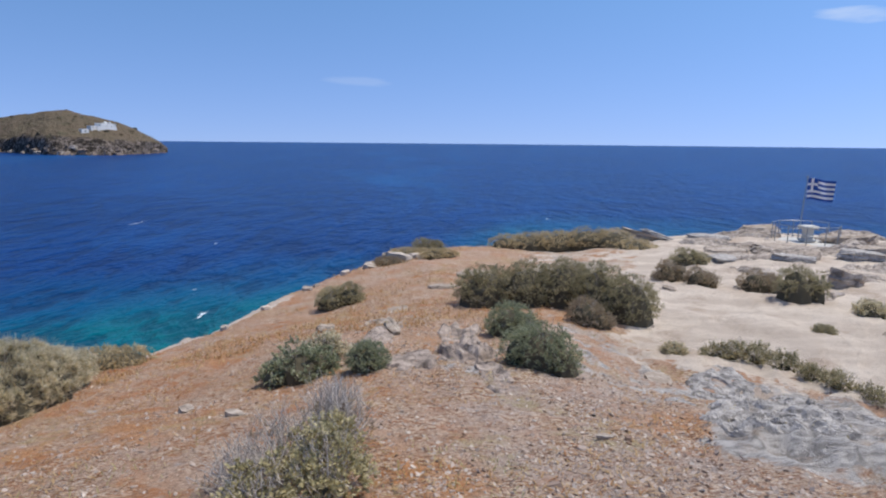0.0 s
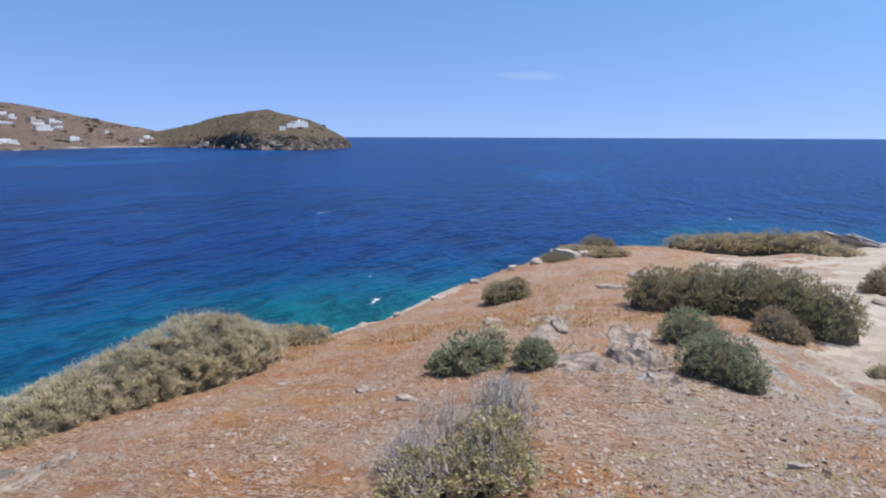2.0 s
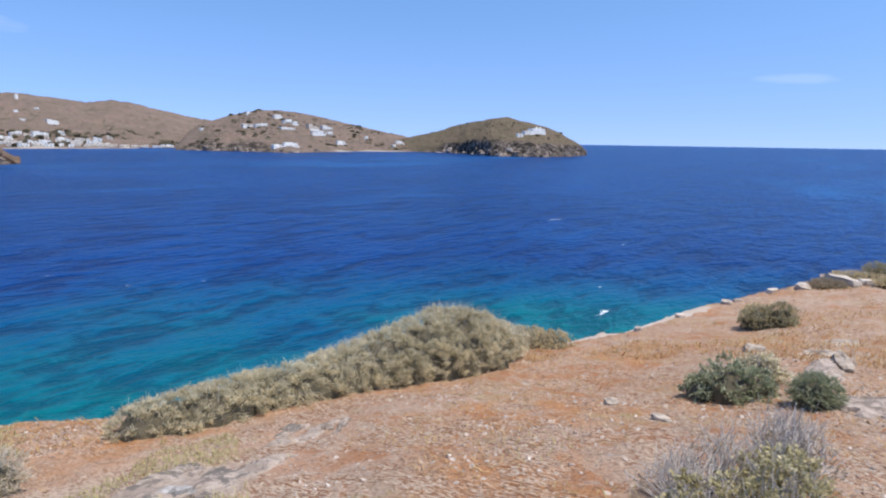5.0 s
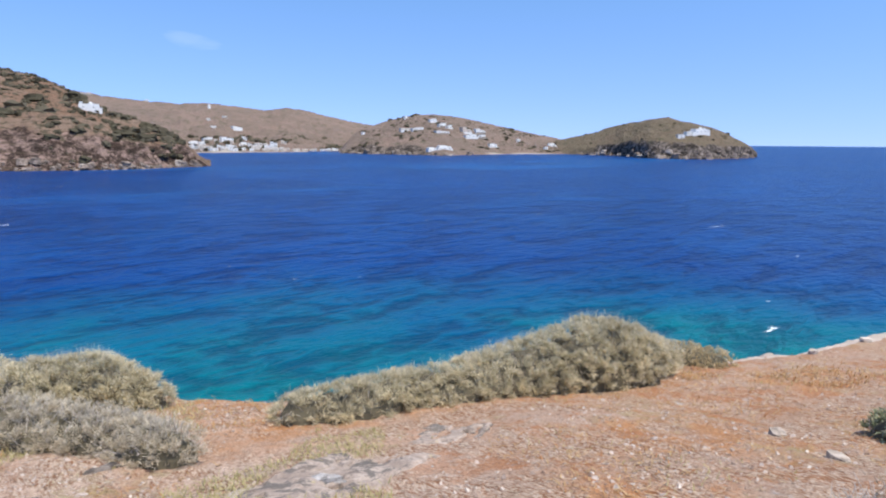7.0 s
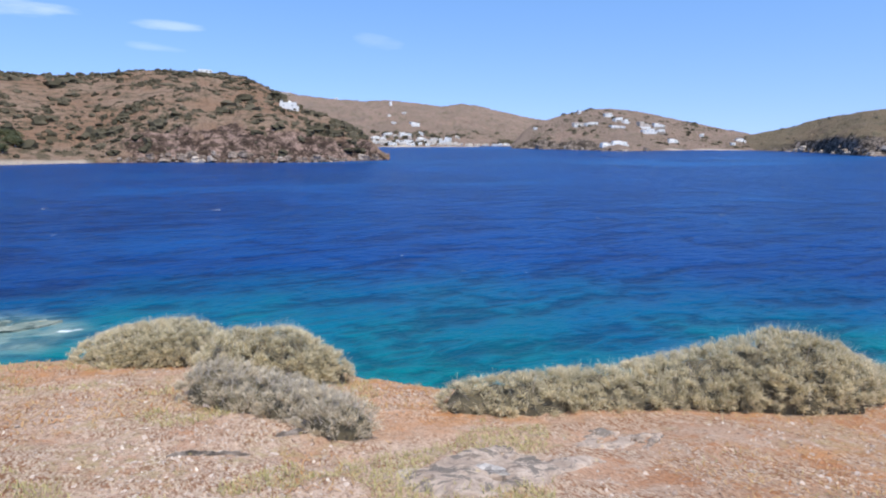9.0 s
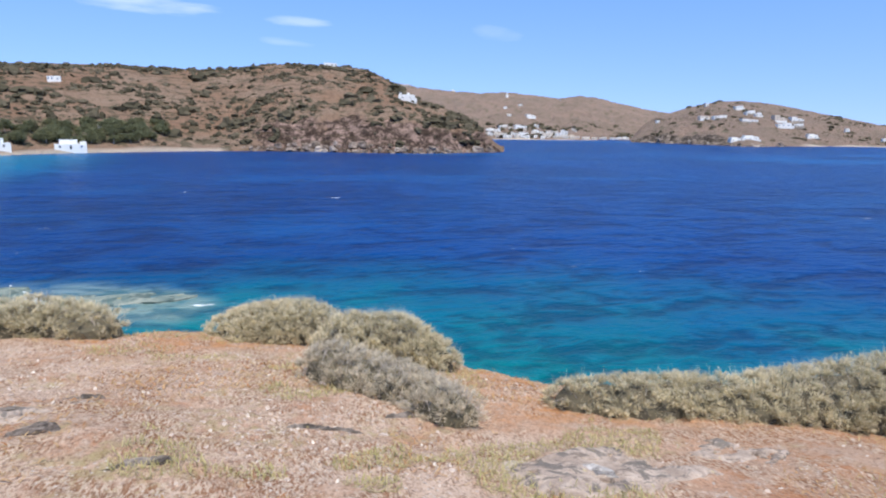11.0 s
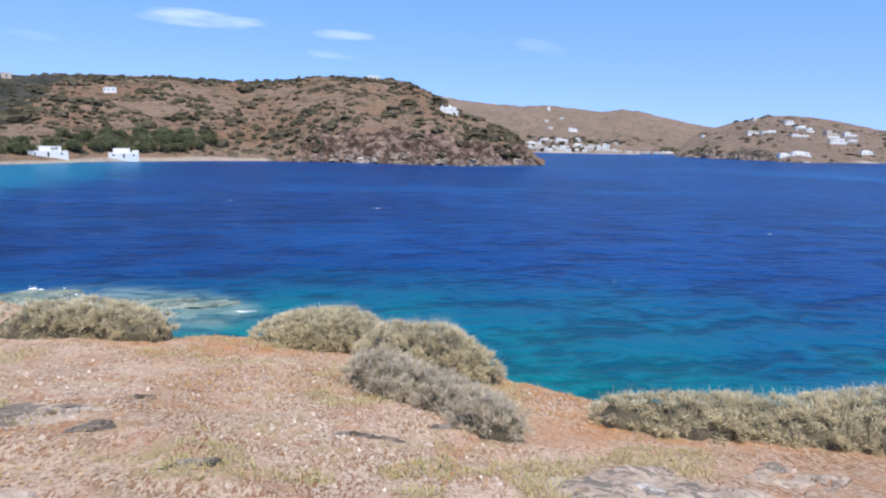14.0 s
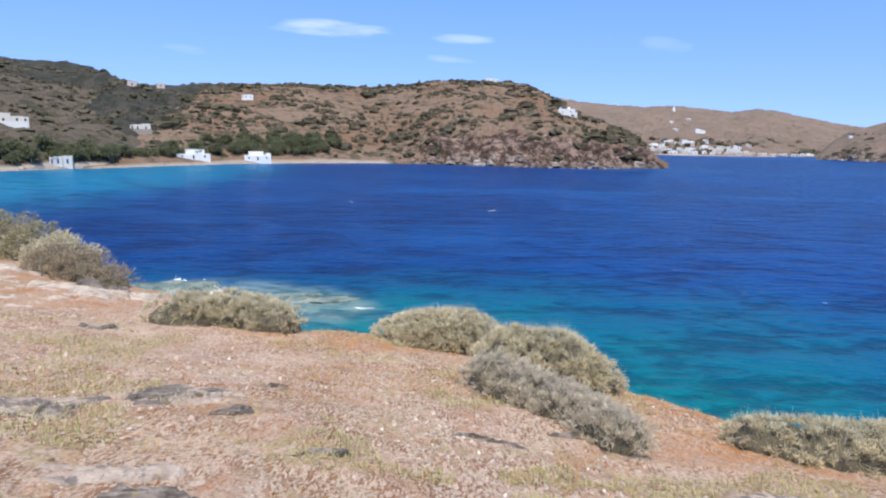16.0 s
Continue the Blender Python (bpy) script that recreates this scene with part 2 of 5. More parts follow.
def make_hill(name, soil, soil2, scrub, cover, rock=(0.30, 0.27, 0.24), terraces=0.0):
    m = Nodes(name, 0.95, spec=0.08)
    c = m.mix(m.step(m.noise(0.018, 6, 0.62), 0.38, 0.62), soil, soil2)
    c = m.mix(m.step(m.noise(0.35, 5, 0.7), 0.4, 0.75, 0, 0.5), c, (soil[0] * 0.55, soil[1] * 0.55, soil[2] * 0.55))
    c = m.mix(m.calc("MULTIPLY", m.step(m.noise(0.09, 6, 0.72), cover, cover + 0.07), 0.8), c, scrub)
    # bright facets and dark crevices: light and shade put into the cliff colour
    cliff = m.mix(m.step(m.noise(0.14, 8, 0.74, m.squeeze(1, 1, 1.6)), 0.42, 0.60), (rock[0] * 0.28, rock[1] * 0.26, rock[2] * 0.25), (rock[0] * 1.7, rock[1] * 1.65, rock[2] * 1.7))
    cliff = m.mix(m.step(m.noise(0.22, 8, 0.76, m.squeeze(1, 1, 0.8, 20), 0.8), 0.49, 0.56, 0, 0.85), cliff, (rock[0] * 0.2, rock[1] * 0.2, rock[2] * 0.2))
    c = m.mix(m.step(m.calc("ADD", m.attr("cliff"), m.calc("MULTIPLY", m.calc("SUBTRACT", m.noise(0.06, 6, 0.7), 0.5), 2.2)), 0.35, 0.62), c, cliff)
    if terraces:
        z = m.node("ShaderNodeSeparateXYZ")
        m.link(m.place, z.inputs[0])
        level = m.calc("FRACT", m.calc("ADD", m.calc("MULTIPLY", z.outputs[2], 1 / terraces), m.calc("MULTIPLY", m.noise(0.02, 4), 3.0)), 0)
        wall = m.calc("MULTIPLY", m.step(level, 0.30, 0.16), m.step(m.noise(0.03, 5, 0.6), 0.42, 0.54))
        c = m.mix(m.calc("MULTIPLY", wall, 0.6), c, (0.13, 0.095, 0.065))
    c = m.mix(m.attr("beach"), c, (0.50, 0.43, 0.36))
    m.bump(m.calc("ADD", m.noise(0.4, 6, 0.7), m.calc("MULTIPLY", m.noise(0.12, 5, 0.7), 2.0)), 1.0, 2.6)
    return m.done(c)


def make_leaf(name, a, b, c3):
    """Leaves with a base darkened as the shade between sprigs, a fresh middle and dry tips."""
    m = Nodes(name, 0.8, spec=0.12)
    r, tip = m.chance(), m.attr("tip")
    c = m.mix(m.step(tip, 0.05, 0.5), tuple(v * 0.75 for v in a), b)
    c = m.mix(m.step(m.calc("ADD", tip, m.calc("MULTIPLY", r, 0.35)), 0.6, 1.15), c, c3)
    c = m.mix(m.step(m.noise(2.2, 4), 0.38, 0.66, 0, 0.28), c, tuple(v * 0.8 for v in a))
    glow, both = m.node("ShaderNodeBsdfTranslucent"), m.node("ShaderNodeMixShader")
    m.link(c, glow.inputs["Color"]), m.link(m.bsdf.outputs[0], both.inputs[1]), m.link(glow.outputs[0], both.inputs[2])
    both.inputs[0].default_value = 0.4
    m.link(both.outputs[0], m.tree.nodes["Material Output"].inputs["Surface"])
    return m.done(c)


def make_rock(name, dark, light, scale=6.0, crust=None):
    m = Nodes(name, 0.9, spec=0.15)
    s = m.noise(scale, 7, 0.7, m.squeeze(0.6, 0.9, 3.2), 0.8)
    c = m.mix(m.step(s, 0.36, 0.66), dark, light)
    c = m.mix(m.step(m.noise(scale * 5, 4, 0.7), 0.52, 0.72, 0, 0.6), c, (dark[0] * 0.6, dark[1] * 0.6, dark[2] * 0.6))
    c = m.mix(m.step(m.noise(scale * 0.9, 6, 0.7), 0.53, 0.60, 0, 0.8), c, (dark[0] * 0.55, dark[1] * 0.55, dark[2] * 0.55))
    c = m.mix(m.step(m.cells(scale * 1.3), 0.16, 0.08, 0, 0.5), c, (0.42, 0.34, 0.14))
    if crust:
        c = m.mix(m.step(m.noise(2.6, 7, 0.72, None, 0.6), 0.52, 0.56, 0, 0.85), c, crust)
    m.bump(s, 0.9, 0.03)
    return m.done(c)


def make_plain(name, colour, rough=0.8, metal=0.0, grain=8.0, depth=0.25):
    m = Nodes(name, rough, metal)
    return m.done(m.mix(m.step(m.noise(grain, 5, 0.65), 0.3, 0.75, 0, depth), colour, tuple(v * 0.6 for v in colour)))


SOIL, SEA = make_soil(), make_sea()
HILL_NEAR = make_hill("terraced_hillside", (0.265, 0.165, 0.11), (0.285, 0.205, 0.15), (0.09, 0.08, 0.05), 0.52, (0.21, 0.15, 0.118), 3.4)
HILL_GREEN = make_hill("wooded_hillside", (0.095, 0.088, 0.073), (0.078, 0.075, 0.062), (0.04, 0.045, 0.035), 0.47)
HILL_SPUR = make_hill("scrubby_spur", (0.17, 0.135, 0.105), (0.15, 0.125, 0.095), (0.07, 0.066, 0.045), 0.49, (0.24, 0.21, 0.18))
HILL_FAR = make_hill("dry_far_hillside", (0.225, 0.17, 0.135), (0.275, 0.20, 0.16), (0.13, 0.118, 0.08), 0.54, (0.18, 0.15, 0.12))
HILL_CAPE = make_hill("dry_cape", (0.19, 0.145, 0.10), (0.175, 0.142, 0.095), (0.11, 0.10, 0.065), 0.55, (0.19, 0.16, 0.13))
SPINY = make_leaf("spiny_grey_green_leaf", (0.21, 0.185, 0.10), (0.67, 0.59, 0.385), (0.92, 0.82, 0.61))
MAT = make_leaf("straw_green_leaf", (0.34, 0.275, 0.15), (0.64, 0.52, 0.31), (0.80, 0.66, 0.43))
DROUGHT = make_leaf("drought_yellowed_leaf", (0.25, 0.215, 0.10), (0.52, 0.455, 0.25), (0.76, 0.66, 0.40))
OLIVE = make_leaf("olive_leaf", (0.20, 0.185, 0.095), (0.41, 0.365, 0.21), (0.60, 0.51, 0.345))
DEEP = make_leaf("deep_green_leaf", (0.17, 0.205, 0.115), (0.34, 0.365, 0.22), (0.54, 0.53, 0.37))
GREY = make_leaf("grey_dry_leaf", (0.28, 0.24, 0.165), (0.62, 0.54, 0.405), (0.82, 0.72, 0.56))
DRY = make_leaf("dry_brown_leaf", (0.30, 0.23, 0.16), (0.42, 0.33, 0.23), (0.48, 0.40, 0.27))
TWIG = make_plain("weathered_twig", (0.54, 0.48, 0.43), 0.9)
# dark brown that paints the shade deep inside the shrubs
CORE = make_plain("inner_shade", (0.10, 0.085, 0.055), 0.95)
STRAW = make_leaf("straw", (0.46, 0.27, 0.12), (0.58, 0.42, 0.23), (0.42, 0.19, 0.08))
GRASS = make_leaf("half_dry_grass", (0.40, 0.37, 0.15), (0.50, 0.44, 0.21), (0.58, 0.49, 0.28))
# slate coloured darker to stand for undercut ledge faces in shade
SLATE_SHADE = make_rock("slate_in_painted_shade", (0.13, 0.11, 0.095), (0.34, 0.29, 0.25))
SLATE = make_rock("weathered_slate", (0.31, 0.285, 0.265), (0.56, 0.52, 0.485), 9.0)
PALE = make_rock("pale_limestone", (0.31, 0.25, 0.20), (0.53, 0.45, 0.375), 4.0)
BLEACH = make_rock("bleached_limestone", (0.42, 0.35, 0.29), (0.66, 0.58, 0.50), 5.0)
SHELF = make_rock("jointed_pale_slate", (0.26, 0.215, 0.18), (0.55, 0.475, 0.41), 3.0)
LICHEN = make_rock("lichened_rock", (0.29, 0.225, 0.18), (0.46, 0.375, 0.31), 5.0, (0.13, 0.115, 0.10))
WHITE = make_plain("whitewash", (0.80, 0.79, 0.76), 0.85, grain=1.5, depth=0.12)


# ---- mesh helpers ----
def grain(x, y, seed=0):
    """Smooth value noise, about -1 to 1, for arrays."""
    xi, yi = np.floor(x).astype(np.int64), np.floor(y).astype(np.int64)
    u, v = x - xi, y - yi
    u, v = u * u * (3 - 2 * u), v * v * (3 - 2 * v)

    def corner(i, j):
        h = ((i * 374761393 + j * 668265263 + seed * 2147483647) & 0xFFFFFFFF)
        h = ((h ^ (h >> 13)) * 1274126177) & 0xFFFFFFFF
        return ((h ^ (h >> 16)) & 0xFFFF) / 32767.5 - 1
    a, b, c, d = corner(xi, yi), corner(xi + 1, yi), corner(xi, yi + 1), corner(xi + 1, yi + 1)
    return (a * (1 - u) + b * u) * (1 - v) + (c * (1 - u) + d * u) * v


def rough(x, y, scale, octaves=4, seed=0, gain=0.5):
    total, amp = 0, 1.0
    for k in range(octaves):
        total = total + amp * grain(x / scale + 17.3 * k, y / scale - 9.1 * k, seed + k)
        scale, amp = scale * 0.5, amp * gain
    return total


def mesh_of(name, verts, faces, material, smooth_faces=False):
    """A mesh from arrays; faces of equal length, or a list."""
    me = bpy.data.meshes.new(name)
    me.from_pydata([tuple(v) for v in np.asarray(verts, float).tolist()], [], faces.tolist() if isinstance(faces, np.ndarray) else faces)
    me.materials.append(material)
    if smooth_faces:
        me.polygons.foreach_set("use_smooth", [True] * len(me.polygons))
    me.update()
    return me


def values(me, name, data):
    me.attributes.new(name, "FLOAT", "POINT").data.foreach_set("value", np.asarray(data, np.float32).ravel())


def grid_faces(n, m, wrap=False):
    i, j = np.meshgrid(np.arange(n if wrap else n - 1), np.arange(m - 1), indexing="ij")
    k = ((i + 1) % n)
    return np.stack([i * m + j, i * m + j + 1, k * m + j + 1, k * m + j], -1).reshape(-1, 4)


def part(name, me, parent, label=""):
    ob = new(name, me)
    ob.parent = parent
    return tagged(ob, label)


def empty(name, x, y, z, label, category, group="", turn=0.0):
    ob = new(name)
    ob.matrix_world = pose(x, y, z, 0, 0, turn)
    return tagged(ob, label, category, group)


def bm_mesh(name, bm, *materials):
    me = bpy.data.meshes.new(name)
    bm.to_mesh(me)
    bm.free()
    for m in materials:
        me.materials.append(m)
    return me


def box(bm, x, y, z, sx, sy, sz, bevel=0.0, index=0):
    """A box on its base centre."""
    r = bmesh.ops.create_cube(bm, size=1, matrix=Matrix.Translation((x, y, z + sz / 2)) @ Matrix.Diagonal((sx, sy, sz, 1)))
    faces = {f for v in r["verts"] for f in v.link_faces}
    for f in faces:
        f.material_index = index
    if bevel:
        bmesh.ops.bevel(bm, geom=list({e for v in r["verts"] for e in v.link_edges}), offset=bevel, segments=1, affect="EDGES")


def tube(bm, path, r0, r1, sides=6):
    """A tapered round bar along a path."""
    rings = []
    for k, p in enumerate(path):
        p = Vector(p)
        way = (Vector(path[min(k + 1, len(path) - 1)]) - Vector(path[max(k - 1, 0)])).normalized()
        a = way.orthogonal().normalized()
        b = way.cross(a)
        r = r0 + (r1 - r0) * k / (len(path) - 1)
        rings.append([bm.verts.new(p + r * (math.cos(q) * a + math.sin(q) * b)) for q in [2 * math.pi * s / sides for s in range(sides)]])
    for lo, hi in zip(rings, rings[1:]):
        for s in range(sides):
            bm.faces.new((lo[s], lo[(s + 1) % sides], hi[(s + 1) % sides], hi[s]))
    bm.faces.new(rings[0][::-1]), bm.faces.new(rings[-1])


# ---- the hilltop ----
def bare(x, y):
    """How far the ground is grey outcrop and pale shelf at a place."""
    r, az = np.hypot(x, y), np.degrees(np.arctan2(-x, y))
    grey = smooth(-19, -27, az) * smooth(3.8, 4.8, r) * smooth(8.8, 7.9, r)
    grey = np.maximum(grey, 0.5 * smooth(-4, -12, az) * smooth(5.5, 7, r) * smooth(11, 9, r))
    grey = np.maximum(grey, 0.55 * np.exp(-((x - 0.2) ** 2 / 0.5 + (y - 7.0) ** 2 / 2.2)))
    pale = smooth(-10, -19, az) * smooth(7.4, 9.6, r)
    rim = 0.8 * smooth(0.6, 0.2, np.abs(r - brow(x, y) + 0.25)) * smooth(12, 17, az) * smooth(31, 27, az)
    pale = np.maximum(pale, rim)
    pale = np.maximum(pale, 0.62 * smooth(1.6, 0.3, np.hypot((x + 4.2) / 0.55, (y - 2.15) / 0.85)))
    pale = np.maximum(pale, 0.55 * smooth(-3, -8, az) * smooth(13, 15, r))
    pale = np.maximum(pale, 0.36 * smooth(104, 112, az) * smooth(8, 12, r))
    grey = grey * smooth(-62, -48, az)
    return np.minimum(grey, 1), np.minimum(pale, 1)


def ground_height(x, y):
    r = np.hypot(x, y)
    z = upland(x, y)
    grey, pale = bare(x, y)
    z = z + 0.055 * rough(x, y, 1.6, 4, 3) + 0.014 * rough(x, y, 0.16, 3, 7)
    z = z + grey * 0.07 * (1 - 2 * np.abs(rough(x * 0.8 + y * 0.5, y - x * 0.3, 0.36, 4, 11)))
    z = z + pale * smooth(24, 14, r) * (0.13 * np.round(3 * rough(x * 0.7, y * 1.1 + 0.5 * x, 2.6, 4, 21)) / 3)
    d = r - brow(x, y) - 0.35 * rough(x, y, 2.2, 3, 31)
    return z - np.where(d > 0, 1.05 * d * d / (d + 0.6), 0) + np.where(d > 1.5, 0.7 * rough(x, y, 3.0, 4, 41), 0)


def build_ground():
    az = np.radians(np.concatenate([np.arange(-60, 135, 0.28), np.arange(135, 300, 2.5)]))
    r = np.concatenate([[0.02], 0.5 * (58 / 0.5) ** (np.linspace(0, 1, 300))])
    a, q = np.meshgrid(az, r, indexing="ij")
    x, y = -q * np.sin(a), q * np.cos(a)
    z = np.maximum(ground_height(x, y), -6)
    me = mesh_of("ground", np.stack([x, y, z], -1).reshape(-1, 3), grid_faces(len(az), len(r), True), SOIL, True)
    grey, pale = bare(x, y)
    values(me, "grey", grey), values(me, "pale", pale)
    deg = np.degrees(a)
    values(me, "dust", smooth(44, 66, deg) * smooth(150, 120, deg) * smooth(2.0, 3.4, q) * smooth(13, 9, q))
    values(me, "grit", smooth(8, -6, deg) * smooth(-60, -44, deg) * smooth(2.0, 3.2, q) * smooth(9, 6.5, q))
    rusty = smooth(2.1, 0.5, np.abs(q - brow(x, y) + 0.9)) * smooth(33, 42, deg) * smooth(118, 106, deg)
    for px, py, pr in ((1.72, 4.85, 0.62), (0.75, 6.9, 0.45), (-0.25, 3.5, 0.6), (-0.35, 8.0, 0.5), (-3.0, 5.2, 0.9), (-2.2, 3.2, 0.7), (2.1, 10.0, 0.6), (-3.6, 9.0, 0.9), (5.1, 13.2, 0.7), (6.6, 12.6, 0.7)):
        rusty = np.maximum(rusty, 0.9 * smooth(1.3, 0.5, np.hypot(x - px, y - py) / pr))
    values(me, "rust", rusty)
    return tagged(new("ground", me), "dry stony hilltop of orange soil and bare rock", "ground", kind="structure")


build_ground()


def sea_part():
    az = np.radians(np.arange(0, 360, 0.6))
    r = 8 * (4850 / 8) ** np.linspace(0, 1, 150)
    a, q = np.meshgrid(az, r, indexing="ij")
    x, y = -q * np.sin(a), q * np.cos(a)
    deg = (np.degrees(a) + 180) % 360 - 180
    off = q - brow(x, y) + 6 * rough(x, y, 30, 3, 51)
    shoal = smooth(84 + 75 * smooth(6, -8, deg) * smooth(-75, -40, deg), 4, off)
    near_beach = np.interp(deg, SHORE_D[:, 0], SHORE_D[:, 1]) - q
    sand = smooth(93, 116, deg) * smooth(250, 40, near_beach + 14 * rough(x, y, 40, 3, 61)) * (q > 100)
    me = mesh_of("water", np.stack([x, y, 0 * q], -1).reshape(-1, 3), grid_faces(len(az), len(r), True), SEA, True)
    reef = smooth(1.25, 0.7, np.hypot((deg - 107) / 10.5, (q - 59.5 - 0.55 * (deg - 104)) / 6.5) + 0.18 * rough(x, y, 9, 3, 63))
    values(me, "shoal", shoal), values(me, "sand", sand), values(me, "reef", 0.8 * reef)
    return tagged(new("water", me), "wind-rippled deep blue sea, turquoise in the shallows", "sea", kind="structure")


# ---- the far shores: bearing to the left in degrees, then metres or degrees of height ----
SHORE_D = np.array([(70.2, 405), (71, 395), (77, 362), (82, 358), (88, 372), (96, 375), (107, 350), (117, 306), (125, 285), (140, 250)], float)
SKY_D = np.array([(70.4, -1.9), (71.3, -1.3), (72.2, -0.4), (73, 0.0), (74.9, 0.95), (77, 1.75), (79.3, 2.7), (80.4, 3.4), (81.5, 3.95), (83.3, 4.5), (85.5, 4.82), (87.8, 4.85), (91, 4.57),
                  (97, 4.25), (104, 4.3), (108, 4.15), (111, 3.9), (112.6, 3.5), (114, 2.6), (116, 1.6), (119, 0.2)], float)
sea_part()


def hill(name, label, material, shore, crest, depth, step=0.12, power=0.8, cliff=(0, 0, 0.0), beach=None, rugged=1.0, seed=0, back=120, foot=-2.0):
    """A hill between its shore and its crest; the crest's height is given as an angle from the hilltop."""
    az = np.arange(crest[0, 0], crest[-1, 0] + step, step)
    soft = np.hanning(2 * int(0.9 / step) + 3)
    r0, el = np.interp(az, shore[:, 0], shore[:, 1]), np.interp(az, crest[:, 0], crest[:, 1])
    r0 = np.convolve(np.pad(r0, len(soft) // 2, mode="edge"), soft / soft.sum(), "valid")
    s = np.concatenate([[0], np.linspace(0.0, 1, 46) ** 1.25, [1.06, 1.2]])
    dep = depth * (0.35 + 0.65 * smooth(crest[0, 1], crest[:, 1].max(), el)) if depth < 600 else depth + 0 * el
    A, S = np.meshgrid(az, s, indexing="ij")
    q = r0[:, None] + dep[:, None] * np.minimum(S, 1) + back * np.maximum(S - 1, 0)
    top = EYE + (r0 + dep) * np.tan(np.radians(el))
    x, y = -q * np.sin(np.radians(A)), q * np.cos(np.radians(A))
    steep = np.interp(A, [cliff[0] - 2, cliff[0], cliff[1], cliff[1] + 4], [0, 1, 1, 0])
    up = S.clip(0, 1) ** power
    wall = cliff[2] * steep * smooth(0.0, 0.10, S) * (1 - 0.45 * S)
    z = np.maximum(top[:, None], 1.0) * np.where(S > 1, 1 - 2.2 * (S - 1), np.maximum(up, 0))
    z = z + np.minimum(wall, np.maximum(top[:, None] - z, 0))
    lumps = rough(x, y, 34, 4, 71 + seed) * 3.2 + (np.abs(rough(x, y, 15, 4, 81 + seed)) * 4.0 + np.abs(rough(x, y, 6, 3, 85 + seed)) * 2.2 - 1.5) * steep * smooth(0.5, 0.05, S)
    fade = np.sin(np.pi * S.clip(0, 1)).clip(0) ** 0.5
    z = z + rugged * lumps * fade * np.minimum(top[:, None] / 40, 1) + rugged * 0.5 * rough(x, y, 9, 3, 91) * (S > 0.97)
    z[:, 0] = foot
    me = mesh_of(name, np.stack([x, y, z], -1).reshape(-1, 3), grid_faces(len(az), len(s)), material, True)
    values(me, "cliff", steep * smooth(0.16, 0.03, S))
    sandy = np.zeros_like(S) if beach is None else np.interp(A, [beach[0], beach[0] + 1, beach[1] - 1, beach[1]], [0, 1, 1, 0]) * smooth(beach[2] + 0.008, beach[2], S)
    values(me, "beach", sandy)
    ob = tagged(new(name, me), label, "hill", kind="structure")

    def on(bearing, share=None, rise=None):
        """A place on the slope, by its bearing and how far up it is, or how high it looks."""
        i = int(np.clip(round((bearing - az[0]) / step), 0, len(az) - 1))
        if share is None:
            high = np.degrees(np.arctan2(z[i, 1:-2] - EYE, np.hypot(x[i, 1:-2], y[i, 1:-2])))
            share = s[1:-2][int(np.argmax(high >= min(rise, high.max() - 0.02)))]
        return Vector((np.interp(share, s[1:], x[i, 1:]), np.interp(share, s[1:], y[i, 1:]), np.interp(share, s[1:], z[i, 1:])))
    return on


on_far = hill("backdrop_ridge", "bare brown ridge behind the far harbour village", HILL_FAR,
              np.array([(50, 980), (58, 960), (66, 860), (71, 830), (90, 800)], float),
              np.array([(50, 0.3), (54, 0.9), (56.8, 1.38), (58.3, 1.62), (61.2, 2.23), (62.7, 2.65), (64.1, 2.75), (65.8, 2.52), (67.9, 2.78), (70.2, 3.02), (72.5, 2.92), (75.1, 3.06), (78.1, 3.34),
                        (80.4, 3.78), (84, 4.0), (90, 3.9)], float), 700, power=1.25, rugged=2.2, seed=5, beach=(55, 73, 0.012))
on_mid = hill("backdrop_hill", "rounded dry hill with scattered white houses", HILL_FAR,
              np.array([(38, 860), (44, 830), (50.3, 700), (54, 740), (58.5, 800)], float),
              np.array([(38, -0.4), (40.6, 0.38), (42.5, 0.72), (44.9, 1.25), (47.4, 1.78), (49.3, 2.17), (51.3, 2.37), (53.3, 2.22), (55.3, 1.78), (57.5, 1.05), (58.6, 0.4), (59.6, -0.8)], float),
              330, power=0.95, cliff=(53, 58, 5.0), rugged=1.0, seed=9, beach=(40, 47, 0.02))
on_cape = hill("backdrop_cape", "low rocky cape with a white chapel at its end", HILL_CAPE,
               np.array([(24.4, 800), (26, 715), (28.8, 650), (32.7, 665), (36.3, 800), (41.5, 880)], float),
               np.array([(24.5, -0.75), (25.0, -0.3), (25.7, 0.13), (26.9, 0.69), (28.4, 1.25), (29.9, 1.6), (31.4, 2.05), (32.8, 1.89), (34.6, 1.55), (36.3, 1.16), (38.3, 0.64), (40.5, 0.21), (42, -0.4)], float),
               190, step=0.07, power=0.85, cliff=(24.5, 36, 10.0), rugged=0.9, seed=13)
on_green = hill("backdrop_valley", "dark scrub-covered mountainside over the bay", HILL_GREEN,
                np.array([(104, 420), (112, 350), (117, 310), (125, 288), (140, 250)], float),
                np.array([(104, 3.9), (109, 3.95), (112.5, 3.77), (114.1, 3.78), (115.7, 4.12), (117.6, 4.77), (119.5, 5.22), (122, 5.11), (123.7, 5.21), (130, 6), (140, 6.2)], float),
                560, power=1.05, rugged=2.0, seed=17, beach=(104, 140, 0.005))
